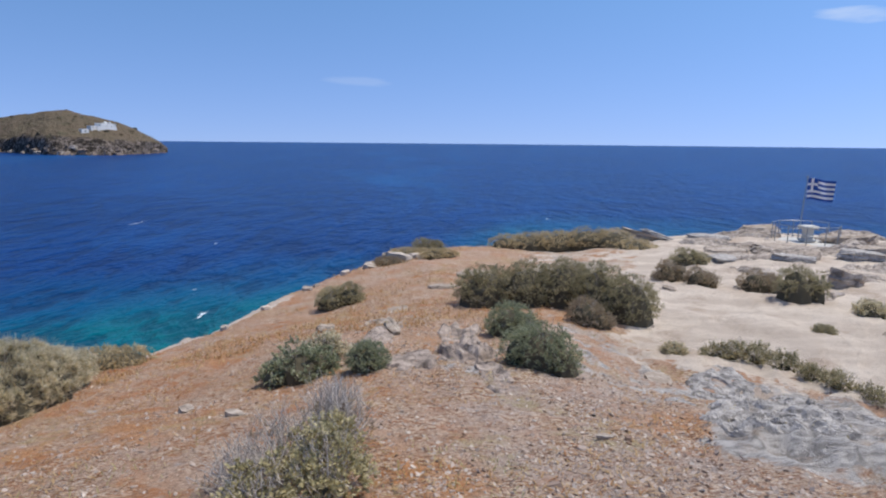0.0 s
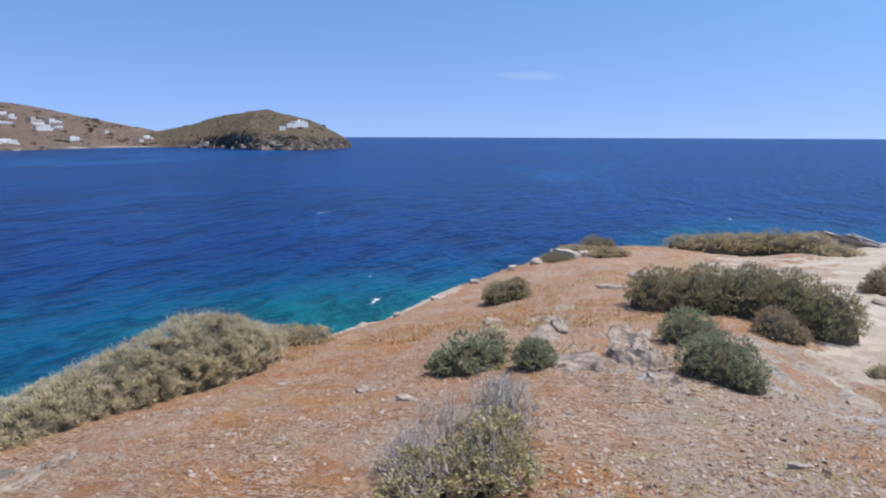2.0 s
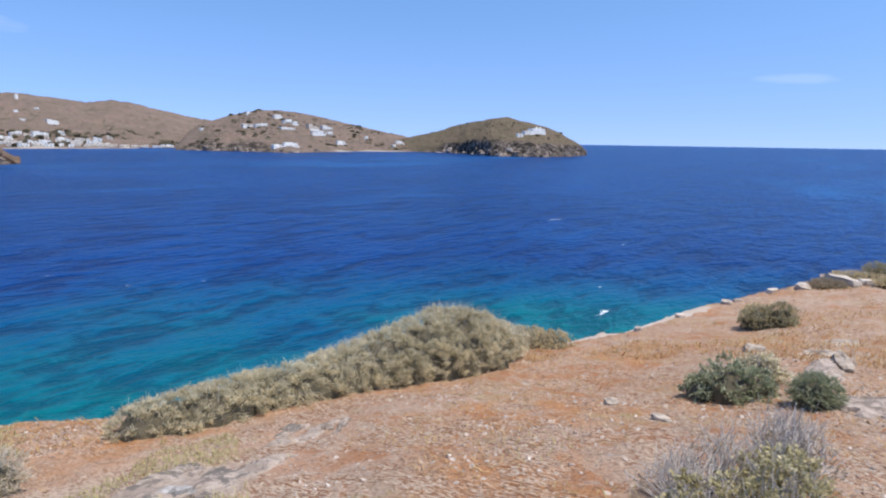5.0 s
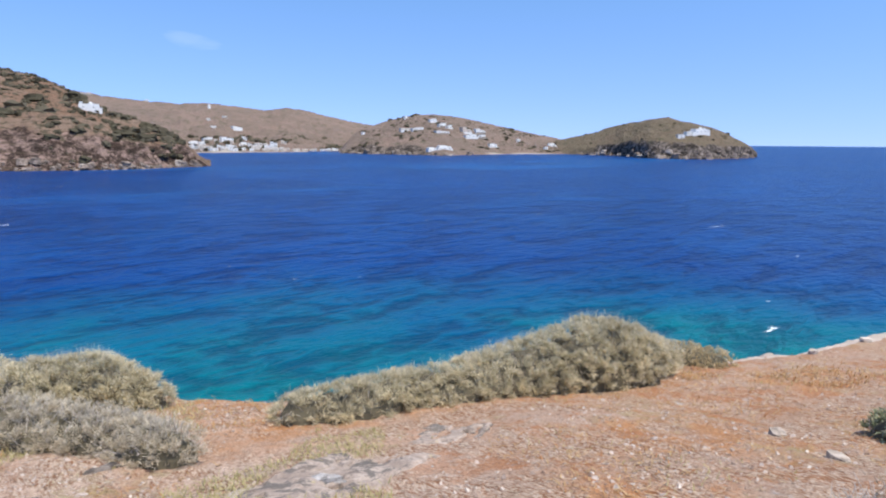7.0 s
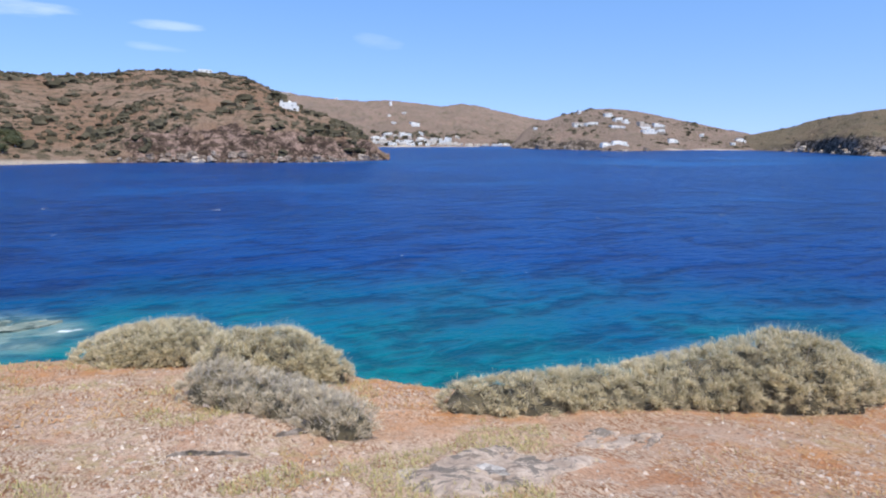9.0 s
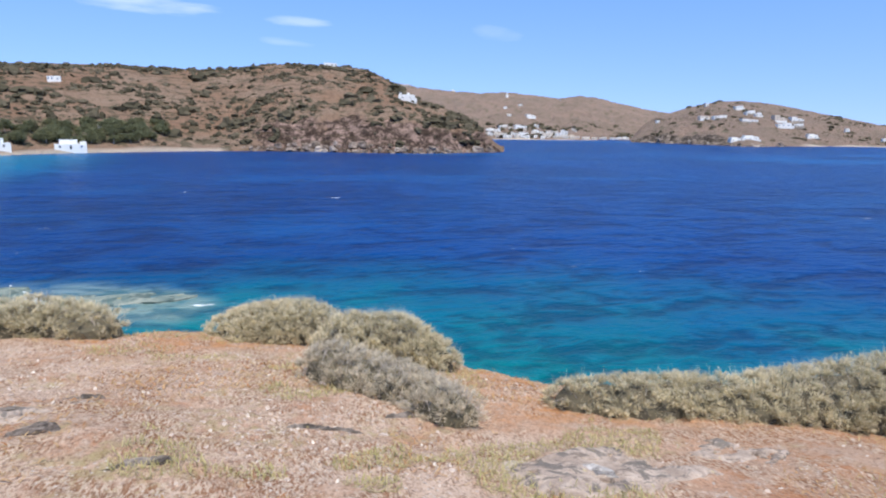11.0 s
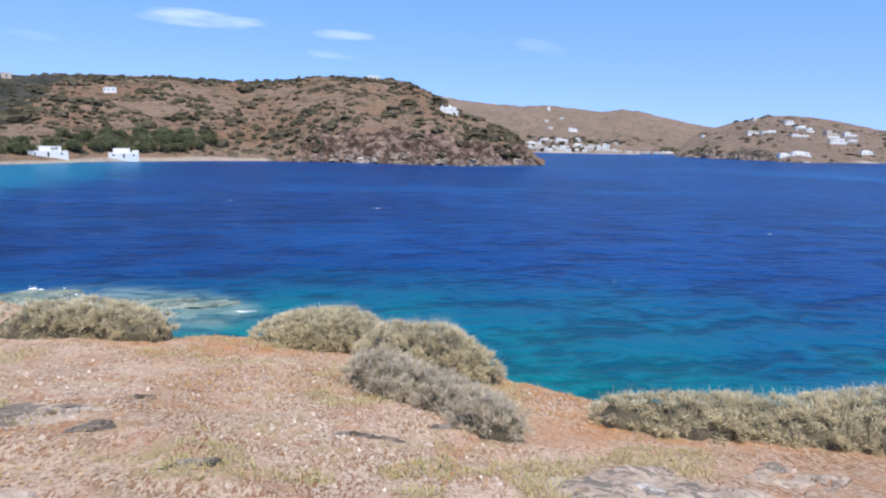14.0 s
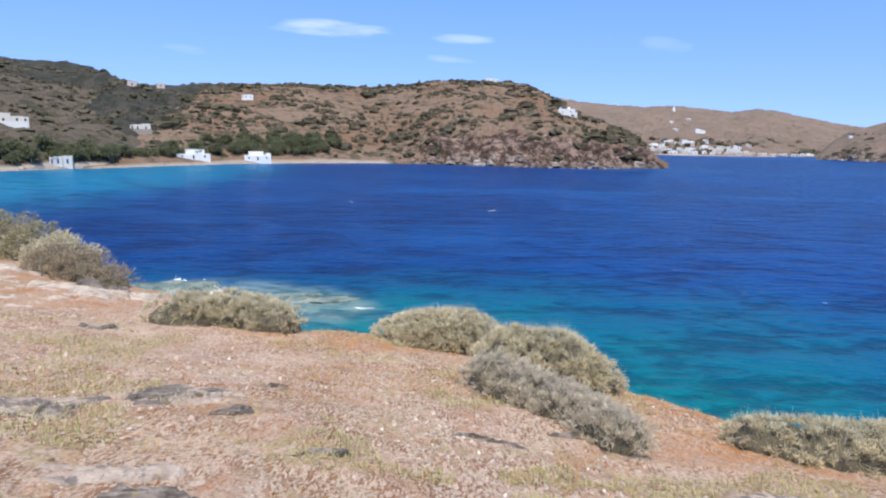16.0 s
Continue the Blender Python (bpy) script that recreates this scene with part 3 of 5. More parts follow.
on_spur = hill("backdrop_spur", "grey-brown scrubby spur running down to the bay", HILL_SPUR,
               np.array([(110, 372), (113, 342), (117, 308), (125, 285), (140, 247)], float),
               np.array([(112.5, -1.08), (113.7, 1.12), (115.5, 2.60), (117.2, 3.26), (119.0, 3.72), (121.1, 3.74), (125.1, 4.04), (140.0, 4.20)], float), 290, power=0.72, rugged=1.4, seed=23, beach=(104, 140, 0.008))
on_near = hill("backdrop_hillside", "brown terraced hillside dotted with dark scrub", HILL_NEAR, SHORE_D, SKY_D, 260, power=0.85, cliff=(70.4, 90, 11.0), rugged=1.0, seed=3, beach=(94, 119, 0.006))


# ---- shrubs ----
def lobes_mesh(name, lobes, count, length, width, material, rng, up=0.35, shell=0.62, frizz=0.4, cluster=6, shaggy=0.05, hair=0.0):
    """Leaf blades over a cluster of rounded lobes (x, y, radius across, radius along, height), each a folded blade of two triangles."""
    each = 7
    n = max(count // (each * cluster), 3)
    size = np.array([(l[2] * l[3]) ** 0.5 * (l[4] + 0.5 * (l[2] + l[3])) for l in lobes])
    pick = rng.choice(len(lobes), n, p=size / size.sum())
    L = np.array(lobes, float)[pick]
    d = rng.normal(size=(n, 3))
    d[:, 2] = np.abs(d[:, 2])
    d /= np.linalg.norm(d, axis=1)[:, None]
    lump = 0.93 + shaggy * rough(d[:, 0] * 2 + pick * 3.7, d[:, 1] * 2 + d[:, 2] * 2, 0.45, 3, 5)
    s = (shell + (1 - shell) * rng.random(n) ** 0.4) * lump
    waist = 0.9 + 0.1 * smooth(0.0, 0.45, d[:, 2])
    tuft = np.stack([L[:, 0] + d[:, 0] * L[:, 2] * s * waist, L[:, 1] + d[:, 1] * L[:, 3] * s * waist, L[:, 4] * (0.15 + 0.80 * d[:, 2] * s)], 1)
    lean = d + np.array([0, 0, up]) + frizz * rng.normal(size=(n, 3))
    lean /= np.linalg.norm(lean, axis=1)[:, None]
    # tufts of sprigs, sprigs of blades
    foot = np.repeat(tuft, cluster, 0) + (0.75 if not hair else 0.36) * length * rng.normal(size=(n * cluster, 3)) * np.array([1, 1, 0.6])
    axis = np.repeat(lean, cluster, 0) + 0.4 * rng.normal(size=(n * cluster, 3))
    axis /= np.linalg.norm(axis, axis=1)[:, None]
    foot, axis = np.repeat(foot, each, 0), np.repeat(axis, each, 0)
    count = len(foot)
    along = rng.random(count)
    base = foot + axis * (length * 1.3 * along)[:, None]
    way = axis + 0.55 * rng.normal(size=(count, 3))
    way /= np.linalg.norm(way, axis=1)[:, None]
    side = np.cross(way, rng.normal(size=(count, 3)))
    side /= np.linalg.norm(side, axis=1)[:, None]
    ln = length * (0.5 + 0.7 * rng.random(count))[:, None]
    wd = width * (0.6 + 0.8 * rng.random(count))[:, None]
    v = np.stack([base, base + way * ln * 0.5 + side * wd, base + way * ln, base + way * ln * 0.5 - side * wd], 1).reshape(-1, 3)
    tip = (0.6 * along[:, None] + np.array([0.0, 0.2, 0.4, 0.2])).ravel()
    if hair:
        # fine pale stalks standing out of the whole dome
        k = int(hair * count)
        H = np.array(lobes, float)[rng.choice(len(lobes), k, p=size / size.sum())]
        d = rng.normal(size=(k, 3))
        d[:, 2] = np.abs(d[:, 2])
        d /= np.linalg.norm(d, axis=1)[:, None]
        root = np.stack([H[:, 0] + d[:, 0] * H[:, 2] * 0.9, H[:, 1] + d[:, 1] * H[:, 3] * 0.9, H[:, 4] * (0.13 + 0.82 * d[:, 2])], 1)
        out = d + np.array([0, 0, 0.35]) + 0.35 * rng.normal(size=(k, 3))
        out /= np.linalg.norm(out, axis=1)[:, None]
        side = np.cross(out, rng.normal(size=(k, 3)))
        side /= np.linalg.norm(side, axis=1)[:, None]
        ln, wd = (0.05 + 0.09 * rng.random(k))[:, None], 0.0016
        v = np.concatenate([v, np.stack([root - side * wd, root + side * wd, root + out * ln + side * wd * 0.4, root + out * ln - side * wd * 0.4], 1).reshape(-1, 3)])
        tip = np.concatenate([tip, np.tile((0.5, 0.5, 1.0, 1.0), k)])
        count += k
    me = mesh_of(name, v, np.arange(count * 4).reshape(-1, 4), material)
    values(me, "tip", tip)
    return me


# solid dark blobs added as the shaded inside of a shrub, seen through gaps
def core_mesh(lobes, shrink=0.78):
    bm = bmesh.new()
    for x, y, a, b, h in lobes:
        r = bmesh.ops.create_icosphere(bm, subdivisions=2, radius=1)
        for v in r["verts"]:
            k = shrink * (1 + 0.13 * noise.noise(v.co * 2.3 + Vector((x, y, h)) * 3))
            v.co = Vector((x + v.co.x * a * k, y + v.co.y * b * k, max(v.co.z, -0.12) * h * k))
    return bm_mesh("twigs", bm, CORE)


def stems_mesh(lobes, rng, count, poke=1.0):
    bm = bmesh.new()
    for _ in range(count):
        x, y, a, b, h = lobes[rng.integers(len(lobes))]
        q, e = rng.random() * 2 * math.pi, 0.25 + 1.2 * rng.random()
        tip = Vector((x + a * math.cos(q) * math.cos(e), y + b * math.sin(q) * math.cos(e), h * math.sin(e))) * 1.0
        foot = Vector((x + 0.15 * a * math.cos(q), y + 0.15 * b * math.sin(q), -0.03))
        tip = foot + (tip - foot) * poke
        mid = (foot + tip) / 2 + Vector((rng.normal() * 0.07, rng.normal() * 0.07, 0.05))
        tube(bm, [foot, mid, tip + 0.04 * Vector(rng.normal(size=3))], 0.005, 0.0015, 4)
    return bm_mesh("branches", bm, TWIG)


def shrub(x, y, lobes, label, leaf, count, length=0.05, width=0.007, seed=1, group="", stems=40, up=0.35, frizz=0.4, poke=1.0, core=0.74, category="shrub", hair=0.0):
    rng = np.random.default_rng(seed)
    if hair:
        # one mass: the lobes run into one another
        lobes = [l for a, b in zip(lobes, lobes[1:] + lobes[-1:]) for l in (a, tuple((p + q) / 2 for p, q in zip(a, b)))][:-1]
    zs = [float(ground_height(np.array(x + l[0]), np.array(y + l[1]))) for l in lobes]
    z = float(ground_height(np.array(float(x)), np.array(float(y))))
    ob = empty("shrub", x, y, z - 0.02, label, category, group)
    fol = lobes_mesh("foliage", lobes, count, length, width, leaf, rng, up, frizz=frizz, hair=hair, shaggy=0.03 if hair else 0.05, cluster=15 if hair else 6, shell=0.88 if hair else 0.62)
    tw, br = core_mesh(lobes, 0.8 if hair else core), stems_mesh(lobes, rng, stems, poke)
    # every lobe follows the slope under it
    L = np.array(lobes, float)
    for me in (fol, tw, br):
        co = np.empty(len(me.vertices) * 3)
        me.vertices.foreach_get("co", co)
        co = co.reshape(-1, 3)
        w = 1 / (0.02 + (co[:, :1] - L[None, :, 0]) ** 2 + (co[:, 1:2] - L[None, :, 1]) ** 2)
        co[:, 2] += (w * (np.array(zs) - z)).sum(1) / w.sum(1)
        me.vertices.foreach_set("co", co.ravel())
        me.update()
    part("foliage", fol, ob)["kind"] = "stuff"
    part("branching", br, ob)["kind"] = "stuff"
    part("shade_core", tw, ob)["kind"] = "stuff"
    return ob


BRUSH = "spiny shrubs along the brow"
shrub(-5.6, 4.6, [(-0.45, -1.75, 0.34, 0.36, 0.34), (-0.32, -1.2, 0.42, 0.45, 0.38), (-0.3, -0.6, 0.46, 0.5, 0.40), (-0.12, 0.1, 0.52, 0.6, 0.46), (-0.05, 0.8, 0.60, 0.62, 0.60), (0.1, 1.5, 0.66, 0.66, 0.80),
                  (0.25, 2.15, 0.72, 0.6, 1.02), (0.42, 2.65, 0.6, 0.5, 0.90), (0.2, 3.3, 0.6, 0.7, 0.55)],
      "long low hedge of spiny grey-green shrub on the brow", SPINY, 150000, 0.05, 0.0032, 11, BRUSH, 120, 0.5, hair=0.05)
shrub(-10.0, -0.15, [(0, -0.5, 0.62, 0.6, 0.44), (0.08, -0.1, 0.74, 0.66, 0.58), (0.1, 0.3, 0.8, 0.72, 0.64)], "rounded spiny grey-green shrub on the brow above the sea", SPINY, 66000, 0.054, 0.0034, 12, BRUSH, 60, 0.45, hair=0.05)
shrub(-8.2, 1.15, [(-0.1, -0.4, 0.62, 0.52, 0.62), (0.1, 0.15, 0.6, 0.5, 0.73), (0.25, 0.6, 0.45, 0.36, 0.42)], "rounded spiny olive shrub on the brow above the sea", SPINY, 60000, 0.054, 0.0034, 13, BRUSH, 60, 0.45, hair=0.05)
shrub(-6.3, 0.9, [(-0.65, -0.45, 0.43, 0.43, 0.42), (-0.15, 0.0, 0.38, 0.42, 0.34), (0.35, 0.3, 0.34, 0.34, 0.30), (0.75, 0.45, 0.36, 0.32, 0.36)],
      "grey, half-dry twiggy shrub standing in front of greener ones", GREY, 34000, 0.044, 0.0026, 14, BRUSH, 260, 0.4, poke=1.1, hair=0.05)
shrub(-9.7, -3.3, [(0.1, -0.7, 0.5, 0.6, 0.52), (-0.1, 0.0, 0.55, 0.6, 0.56), (0.0, 0.65, 0.5, 0.5, 0.42)], "low grey-green shrub on the edge over the rocks", SPINY, 34000, 0.055, 0.0036, 15, BRUSH, 60, hair=0.05)
shrub(-14.0, -7.95, [(-0.5, -0.7, 0.8, 0.8, 0.75), (0.0, 0.1, 0.7, 0.8, 0.65), (0.5, 0.9, 0.5, 0.5, 0.4)], "dry brownish shrub on the far brow", DRY, 9000, 0.09, 0.008, 16, BRUSH, 30)
shrub(-16.2, -9.6, [(0, 0, 0.8, 0.9, 0.85), (-0.7, -0.6, 0.8, 0.8, 0.8)], "olive shrub on the far brow", SPINY, 9000, 0.1, 0.009, 17, BRUSH, 20)
shrub(-18.4, -12.0, [(0.3, 0.5, 1.0, 1.1, 1.15), (-0.7, -0.8, 1.0, 1.1, 1.35), (-1.7, -2.2, 1.0, 1.1, 1.4), (-2.6, -3.6, 1.0, 1.1, 1.4)], "wide olive shrub on the far brow", OLIVE, 16000, 0.11, 0.01, 18, BRUSH, 20)
HEATH = "low shrubs on the hilltop"
shrub(1.75, 11.3, [(-1.15, 0.3, 0.75, 0.7, 0.82), (-0.45, 0.15, 0.7, 0.7, 0.95), (0.2, 0.0, 0.65, 0.7, 1.0), (0.75, -0.4, 0.6, 0.6, 0.98), (1.15, -0.85, 0.55, 0.55, 0.9)],
      "wide dark olive shrub with brown twigs, the largest on the hilltop", OLIVE, 76000, 0.036, 0.0048, 21, HEATH, 160, 0.3)
shrub(0.74, 8.4, [(0, 0, 0.38, 0.36, 0.5), (0.15, -0.1, 0.3, 0.3, 0.4)], "rounded deep green shrub beside a rock", DEEP, 17000, 0.026, 0.0038, 22, HEATH, 30)
shrub(0.9, 6.5, [(0.03, 0, 0.36, 0.36, 0.55), (-0.15, 0.15, 0.3, 0.28, 0.48), (0.2, -0.1, 0.25, 0.26, 0.38)], "rounded grey-green shrub close to a rock", DEEP, 19000, 0.026, 0.0038, 23, HEATH, 30)
shrub(2.06, 9.85, [(0, 0, 0.33, 0.33, 0.48), (0.2, -0.1, 0.25, 0.25, 0.3)], "small dry brown shrub by the largest one", DRY, 11000, 0.028, 0.0038, 24, HEATH, 40)
shrub(-1.75, 6.6, [(0, 0, 0.32, 0.32, 0.48), (0.2, 0.2, 0.25, 0.25, 0.36), (-0.18, -0.08, 0.2, 0.22, 0.3)], "loose grey-green shrub on orange soil", DEEP, 6500, 0.036, 0.008, 25, HEATH, 50, frizz=0.8)
shrub(-1.62, 7.3, [(0.05, 0, 0.24, 0.24, 0.32)], "pale yellowish half-dry shrub", SPINY, 2000, 0.05, 0.008, 26, HEATH, 30, frizz=0.8)
shrub(-0.95, 6.55, [(0, 0, 0.25, 0.24, 0.34)], "small round deep green shrub on bare soil", DEEP, 11000, 0.024, 0.0036, 27, HEATH, 20)
shrub(-2.35, 12.6, [(-0.2, -0.1, 0.35, 0.35, 0.45), (0.15, 0.05, 0.36, 0.35, 0.52)], "small olive shrub near the brow", OLIVE, 11000, 0.034, 0.005, 28, HEATH, 30)
shrub(-0.9, 3.5, [(0.16, -0.12, 0.30, 0.32, 0.50), (0.08, 0.28, 0.26, 0.28, 0.42), (-0.16, -0.2, 0.28, 0.28, 0.36), (-0.3, -0.3, 0.2, 0.22, 0.22)],
      "sparse yellow-green shrub with dry leaves", DROUGHT, 9500, 0.03, 0.0075, 29, HEATH, 220, frizz=1.1, poke=0.98, core=0.4)
shrub(-1.1, 3.85, [(0, 0, 0.34, 0.34, 0.42), (0.3, 0.35, 0.3, 0.34, 0.46), (-0.2, -0.25, 0.28, 0.28, 0.32), (0.15, 0.7, 0.26, 0.3, 0.36)], "dead grey twiggy shrub, nearly leafless", DRY, 1500, 0.035, 0.0035, 30, HEATH, 600, frizz=1.2, poke=1.05, core=0.3)
shrub(4.15, 8.2, [(-0.52, 0.42, 0.22, 0.14, 0.22), (-0.3, 0.35, 0.2, 0.16, 0.26), (-0.05, 0.2, 0.22, 0.16, 0.28), (0.2, -0.05, 0.18, 0.16, 0.26), (0.38, -0.35, 0.16, 0.18, 0.2), (0.52, -0.7, 0.13, 0.2, 0.2), (0.66, -1.1, 0.12, 0.2, 0.14)],
      "ragged line of upright grey-green sprigs behind the grey outcrop", OLIVE, 12000, 0.045, 0.005, 31, HEATH, 160, 1.2, 0.5, 1.15, 0.5)
shrub(3.5, 21.7, [(-1.7, 0.2, 0.8, 0.7, 0.45), (-0.9, 0.0, 0.9, 0.8, 0.62), (0.0, -0.1, 0.9, 0.8, 0.66), (0.9, -0.3, 0.95, 0.8, 0.74), (1.7, -0.8, 0.8, 0.8, 0.62), (2.1, -1.9, 0.7, 0.8, 0.36)],
      "wide straw-green mat of low shrub on the end of the ridge", MAT, 30000, 0.055, 0.0065, 32, HEATH, 40, 0.45)
for i, (x, y, w, h, leaf, what) in enumerate([
        (4.81, 14.1, 0.42, 0.52, DRY, "brown shrub in a hollow of the pale rock"), (5.3, 13.55, 0.38, 0.47, DRY, "dry shrub in a hollow of the pale rock"),
        (6.24, 16.9, 0.55, 0.46, OLIVE, "olive shrub on pale rock"), (6.54, 13.5, 0.52, 0.55, DRY, "greyish brown shrub on pale rock"),
        (6.75, 12.3, 0.55, 0.77, OLIVE, "olive shrub beside a boulder on pale rock"), (7.6, 11.4, 0.34, 0.32, SPINY, "small yellowish shrub on pale rock"),
        (5.92, 10.0, 0.13, 0.13, OLIVE, "tiny tuft in a crack of the pale rock"), (3.08, 8.7, 0.15, 0.16, SPINY, "small tuft behind the grey outcrop"),
        (-0.95, 21.0, 0.6, 0.5, OLIVE, "small olive shrub on the end of the ridge"), (-1.5, 20.0, 0.7, 0.34, MAT, "flat straw-coloured shrub near the brow"),
        (-0.5, 19.2, 0.6, 0.3, MAT, "flat straw-coloured shrub on the ridge"), (-2.0, 18.6, 0.5, 0.26, DRY, "flat dry shrub near the brow"),
        (-5.26, 9.14, 0.65, 0.32, MAT, "low straw-coloured shrub beside the hedge"), (-2.9, 14.6, 0.3, 0.14, MAT, "flat dry growth near the brow")]):
    shrub(x, y, [(-0.25 * w, 0, 0.8 * w, 0.75 * w, h), (0.4 * w, 0.1 * w, 0.6 * w, 0.6 * w, 0.8 * h)], what, leaf, int(4500 + 6500 * w), 0.034 + 0.014 * w, 0.0055, 40 + i, HEATH, 20)


# ---- rocks ----
def ground_at(x, y):
    return float(ground_height(np.array(float(x)), np.array(float(y))))


def slab_mesh(name, a, b, h, layers, seed, material, sides=11, step=0.10):
    """A bedded rock: an uneven outline, rising in layers whose edges stand in and out."""
    rng = np.random.default_rng(seed)
    q = np.sort(rng.random(sides) * 0.35 + np.arange(sides)) / sides * 2 * math.pi
    out = 0.78 + 0.34 * rng.random(sides)
    bm = bmesh.new()
    rings = []
    for k in range(layers):
        inset = 1 - step * k / layers + 0.05 * rng.normal()
        for top in (0, 1):
            zz = h * (k + (0.82 if top else 0.0)) / layers
            jit = out * (inset - 0.05 * top) * (1 + 0.05 * rng.normal(size=sides))
            rings.append([bm.verts.new((a * jit[i] * math.cos(q[i]), b * jit[i] * math.sin(q[i]), zz + 0.06 * h * rng.normal())) for i in range(sides)])
    for lo, hi in zip(rings, rings[1:]):
        for i in range(sides):
            bm.faces.new((lo[i], lo[(i + 1) % sides], hi[(i + 1) % sides], hi[i]))
    mid = bm.verts.new((0.1 * a * rng.normal(), 0.1 * b * rng.normal(), h * (1 + 0.08 * rng.random())))
    half = [bm.verts.new(v.co.lerp(mid.co, 0.5) + Vector((0, 0, 0.05 * h * rng.normal()))) for v in rings[-1]]
    for i in range(sides):
        j = (i + 1) % sides
        bm.faces.new((rings[-1][i], rings[-1][j], half[j], half[i])), bm.faces.new((half[i], half[j], mid))
    bm.faces.new(rings[0][::-1])
    bmesh.ops.subdivide_edges(bm, edges=bm.edges[:], cuts=1, use_grid_fill=True)
    for v in bm.verts:
        v.co += 0.05 * min(a, b) * noise.noise_vector(v.co * (2.2 / min(a, b)) + Vector((seed, 0, 0))) * Vector((1, 1, 0.5))
    return bm_mesh(name, bm, material)


def rock(x, y, a, b, h, seed, label, material=SLATE, layers=2, turn=0.0, lean=(0, 0), sink=0.25, group="", name="rock", category="rock"):
    ob = new(name, slab_mesh(name, a, b, h, layers, seed, material))
    ob.matrix_world = pose(x, y, ground_at(x, y) - sink * h, lean[0], lean[1], turn)
    return tagged(ob, label, category, group)


LEDGE = "bedded rock ledges on the hilltop"


def outcrop(x, y, a, b, h, turn, seed, label, material, style, n=64):
    """Bedrock breaking through the soil: a close mesh, fluted or in thin beds, sunk at its rim."""
    u, v = np.meshgrid(np.linspace(-1.25, 1.25, n), np.linspace(-1.25, 1.25, n), indexing="ij")
    c, s = math.cos(radians(turn)), math.sin(radians(turn))
    px, py = x + (u * a) * c - (v * b) * s, y + (u * a) * s + (v * b) * c
    edge = np.hypot(u, v) + 0.4 * rough(u + seed, v, 0.6, 3, seed)
    inside = smooth(1.05, 0.6, edge) * smooth(-0.75, -0.35, rough(u * 2, v * 2, 0.5, 3, seed + 40) + 0.35)
    if style == "fluted":
        lift = 0.55 + 0.45 * (1 - 2 * np.abs(rough(u * 1.2 + 0.2 * v, v * 0.3, 0.55, 5, seed + 3, 0.5))) + 0.3 * rough(u, v, 0.7, 3, seed + 5)
    elif style == "scaly":
        lift = 0.55 + 0.34 * (1 - 2 * np.abs(rough(u * 1.6 + 0.8 * v, v * 1.1 - 0.5 * u, 0.34, 5, seed + 3, 0.62))) + 0.35 * rough(u, v, 0.8, 3, seed + 5)
    else:
        beds = 1.6 * rough(u * 0.6 + 0.4 * v, v - 0.3 * u, 0.9, 4, seed + 3) + 0.25 * v
        lift = 0.5 + 0.5 * (np.floor(beds * 2.5) + smooth(0.0, 0.22, beds * 2.5 - np.floor(beds * 2.5))) / 2.5 + 0.05 * rough(u, v, 0.15, 2, seed + 9)
    z = ground_height(px, py) - 0.05 + inside * (0.05 + h * np.clip(lift, 0.05, 1.5)) - 0.12 * (1 - inside) * smooth(1.0, 1.3, np.maximum(np.abs(u), np.abs(v)))
    keep = (inside > 0.015)
    f = grid_faces(n, n)
    f = f[keep.ravel()[f].any(1)]
    used, f = np.unique(f, return_inverse=True)
    verts = np.stack([px - x, py - y, z - ground_at(x, y)], -1).reshape(-1, 3)[used]
    ob = new("rock_outcrop", mesh_of("rock_outcrop", verts, f.reshape(-1, 4), material))
    ob.matrix_world = pose(x, y, ground_at(x, y))
    return tagged(ob, label, "rock", LEDGE)


PINKISH = make_rock("pinkish_slate", (0.27, 0.215, 0.18), (0.47, 0.385, 0.325), 5.0)
outcrop(0.10, 8.3, 0.36, 1.25, 0.075, -2, 3, "long fluted grey-pink bedrock rising from the soil", PINKISH, "fluted", 110)
outcrop(0.02, 7.2, 0.40, 0.6, 0.09, 16, 6, "fluted bedrock with deep grooves beside a shrub", PINKISH, "fluted", 84)
outcrop(0.36, 6.0, 0.2, 0.62, 0.035, 16, 7, "narrow cracked tail of fluted bedrock", PINKISH, "bedded", 64)
outcrop(-1.0, 8.3, 0.24, 1.25, 0.09, -2, 9, "smooth pinkish slab lying along the slope", PINKISH, "bedded", 70)
outcrop(-0.55, 6.9, 0.36, 0.55, 0.05, -10, 8, "low worn bedrock level with the soil", PINKISH, "bedded", 60)
outcrop(-4.15, 2.2, 0.52, 0.85, 0.03, 10, 11, "flat pale bedrock with dark lichen and a crack", LICHEN, "bedded", 100)
outcrop(-4.55, 3.55, 0.30, 0.55, 0.04, 25, 13, "flat pale bedrock level with the soil", LICHEN, "bedded", 60)
outcrop(-4.75, -3.15, 0.35, 0.55, 0.03, 25, 18, "stepped slate ledge with shaded edges", LICHEN, "bedded", 70)
outcrop(-3.7, -2.0, 0.24, 0.5, 0.025, 12, 21, "low slate ledge with a dark crack", LICHEN, "bedded", 64)
outcrop(-5.4, -2.2, 0.3, 0.6, 0.025, 30, 23, "thin slate beds showing through dry soil", LICHEN, "bedded", 64)
outcrop(-11.4, -6.0, 0.7, 1.3, 0.10, 30, 26, "pale bedded ledges near the brow", PALE, "bedded", 70)
outcrop(-14.0, -9.6, 1.0, 1.8, 0.12, 30, 28, "pale bedded ledges near the brow", PALE, "bedded", 70)
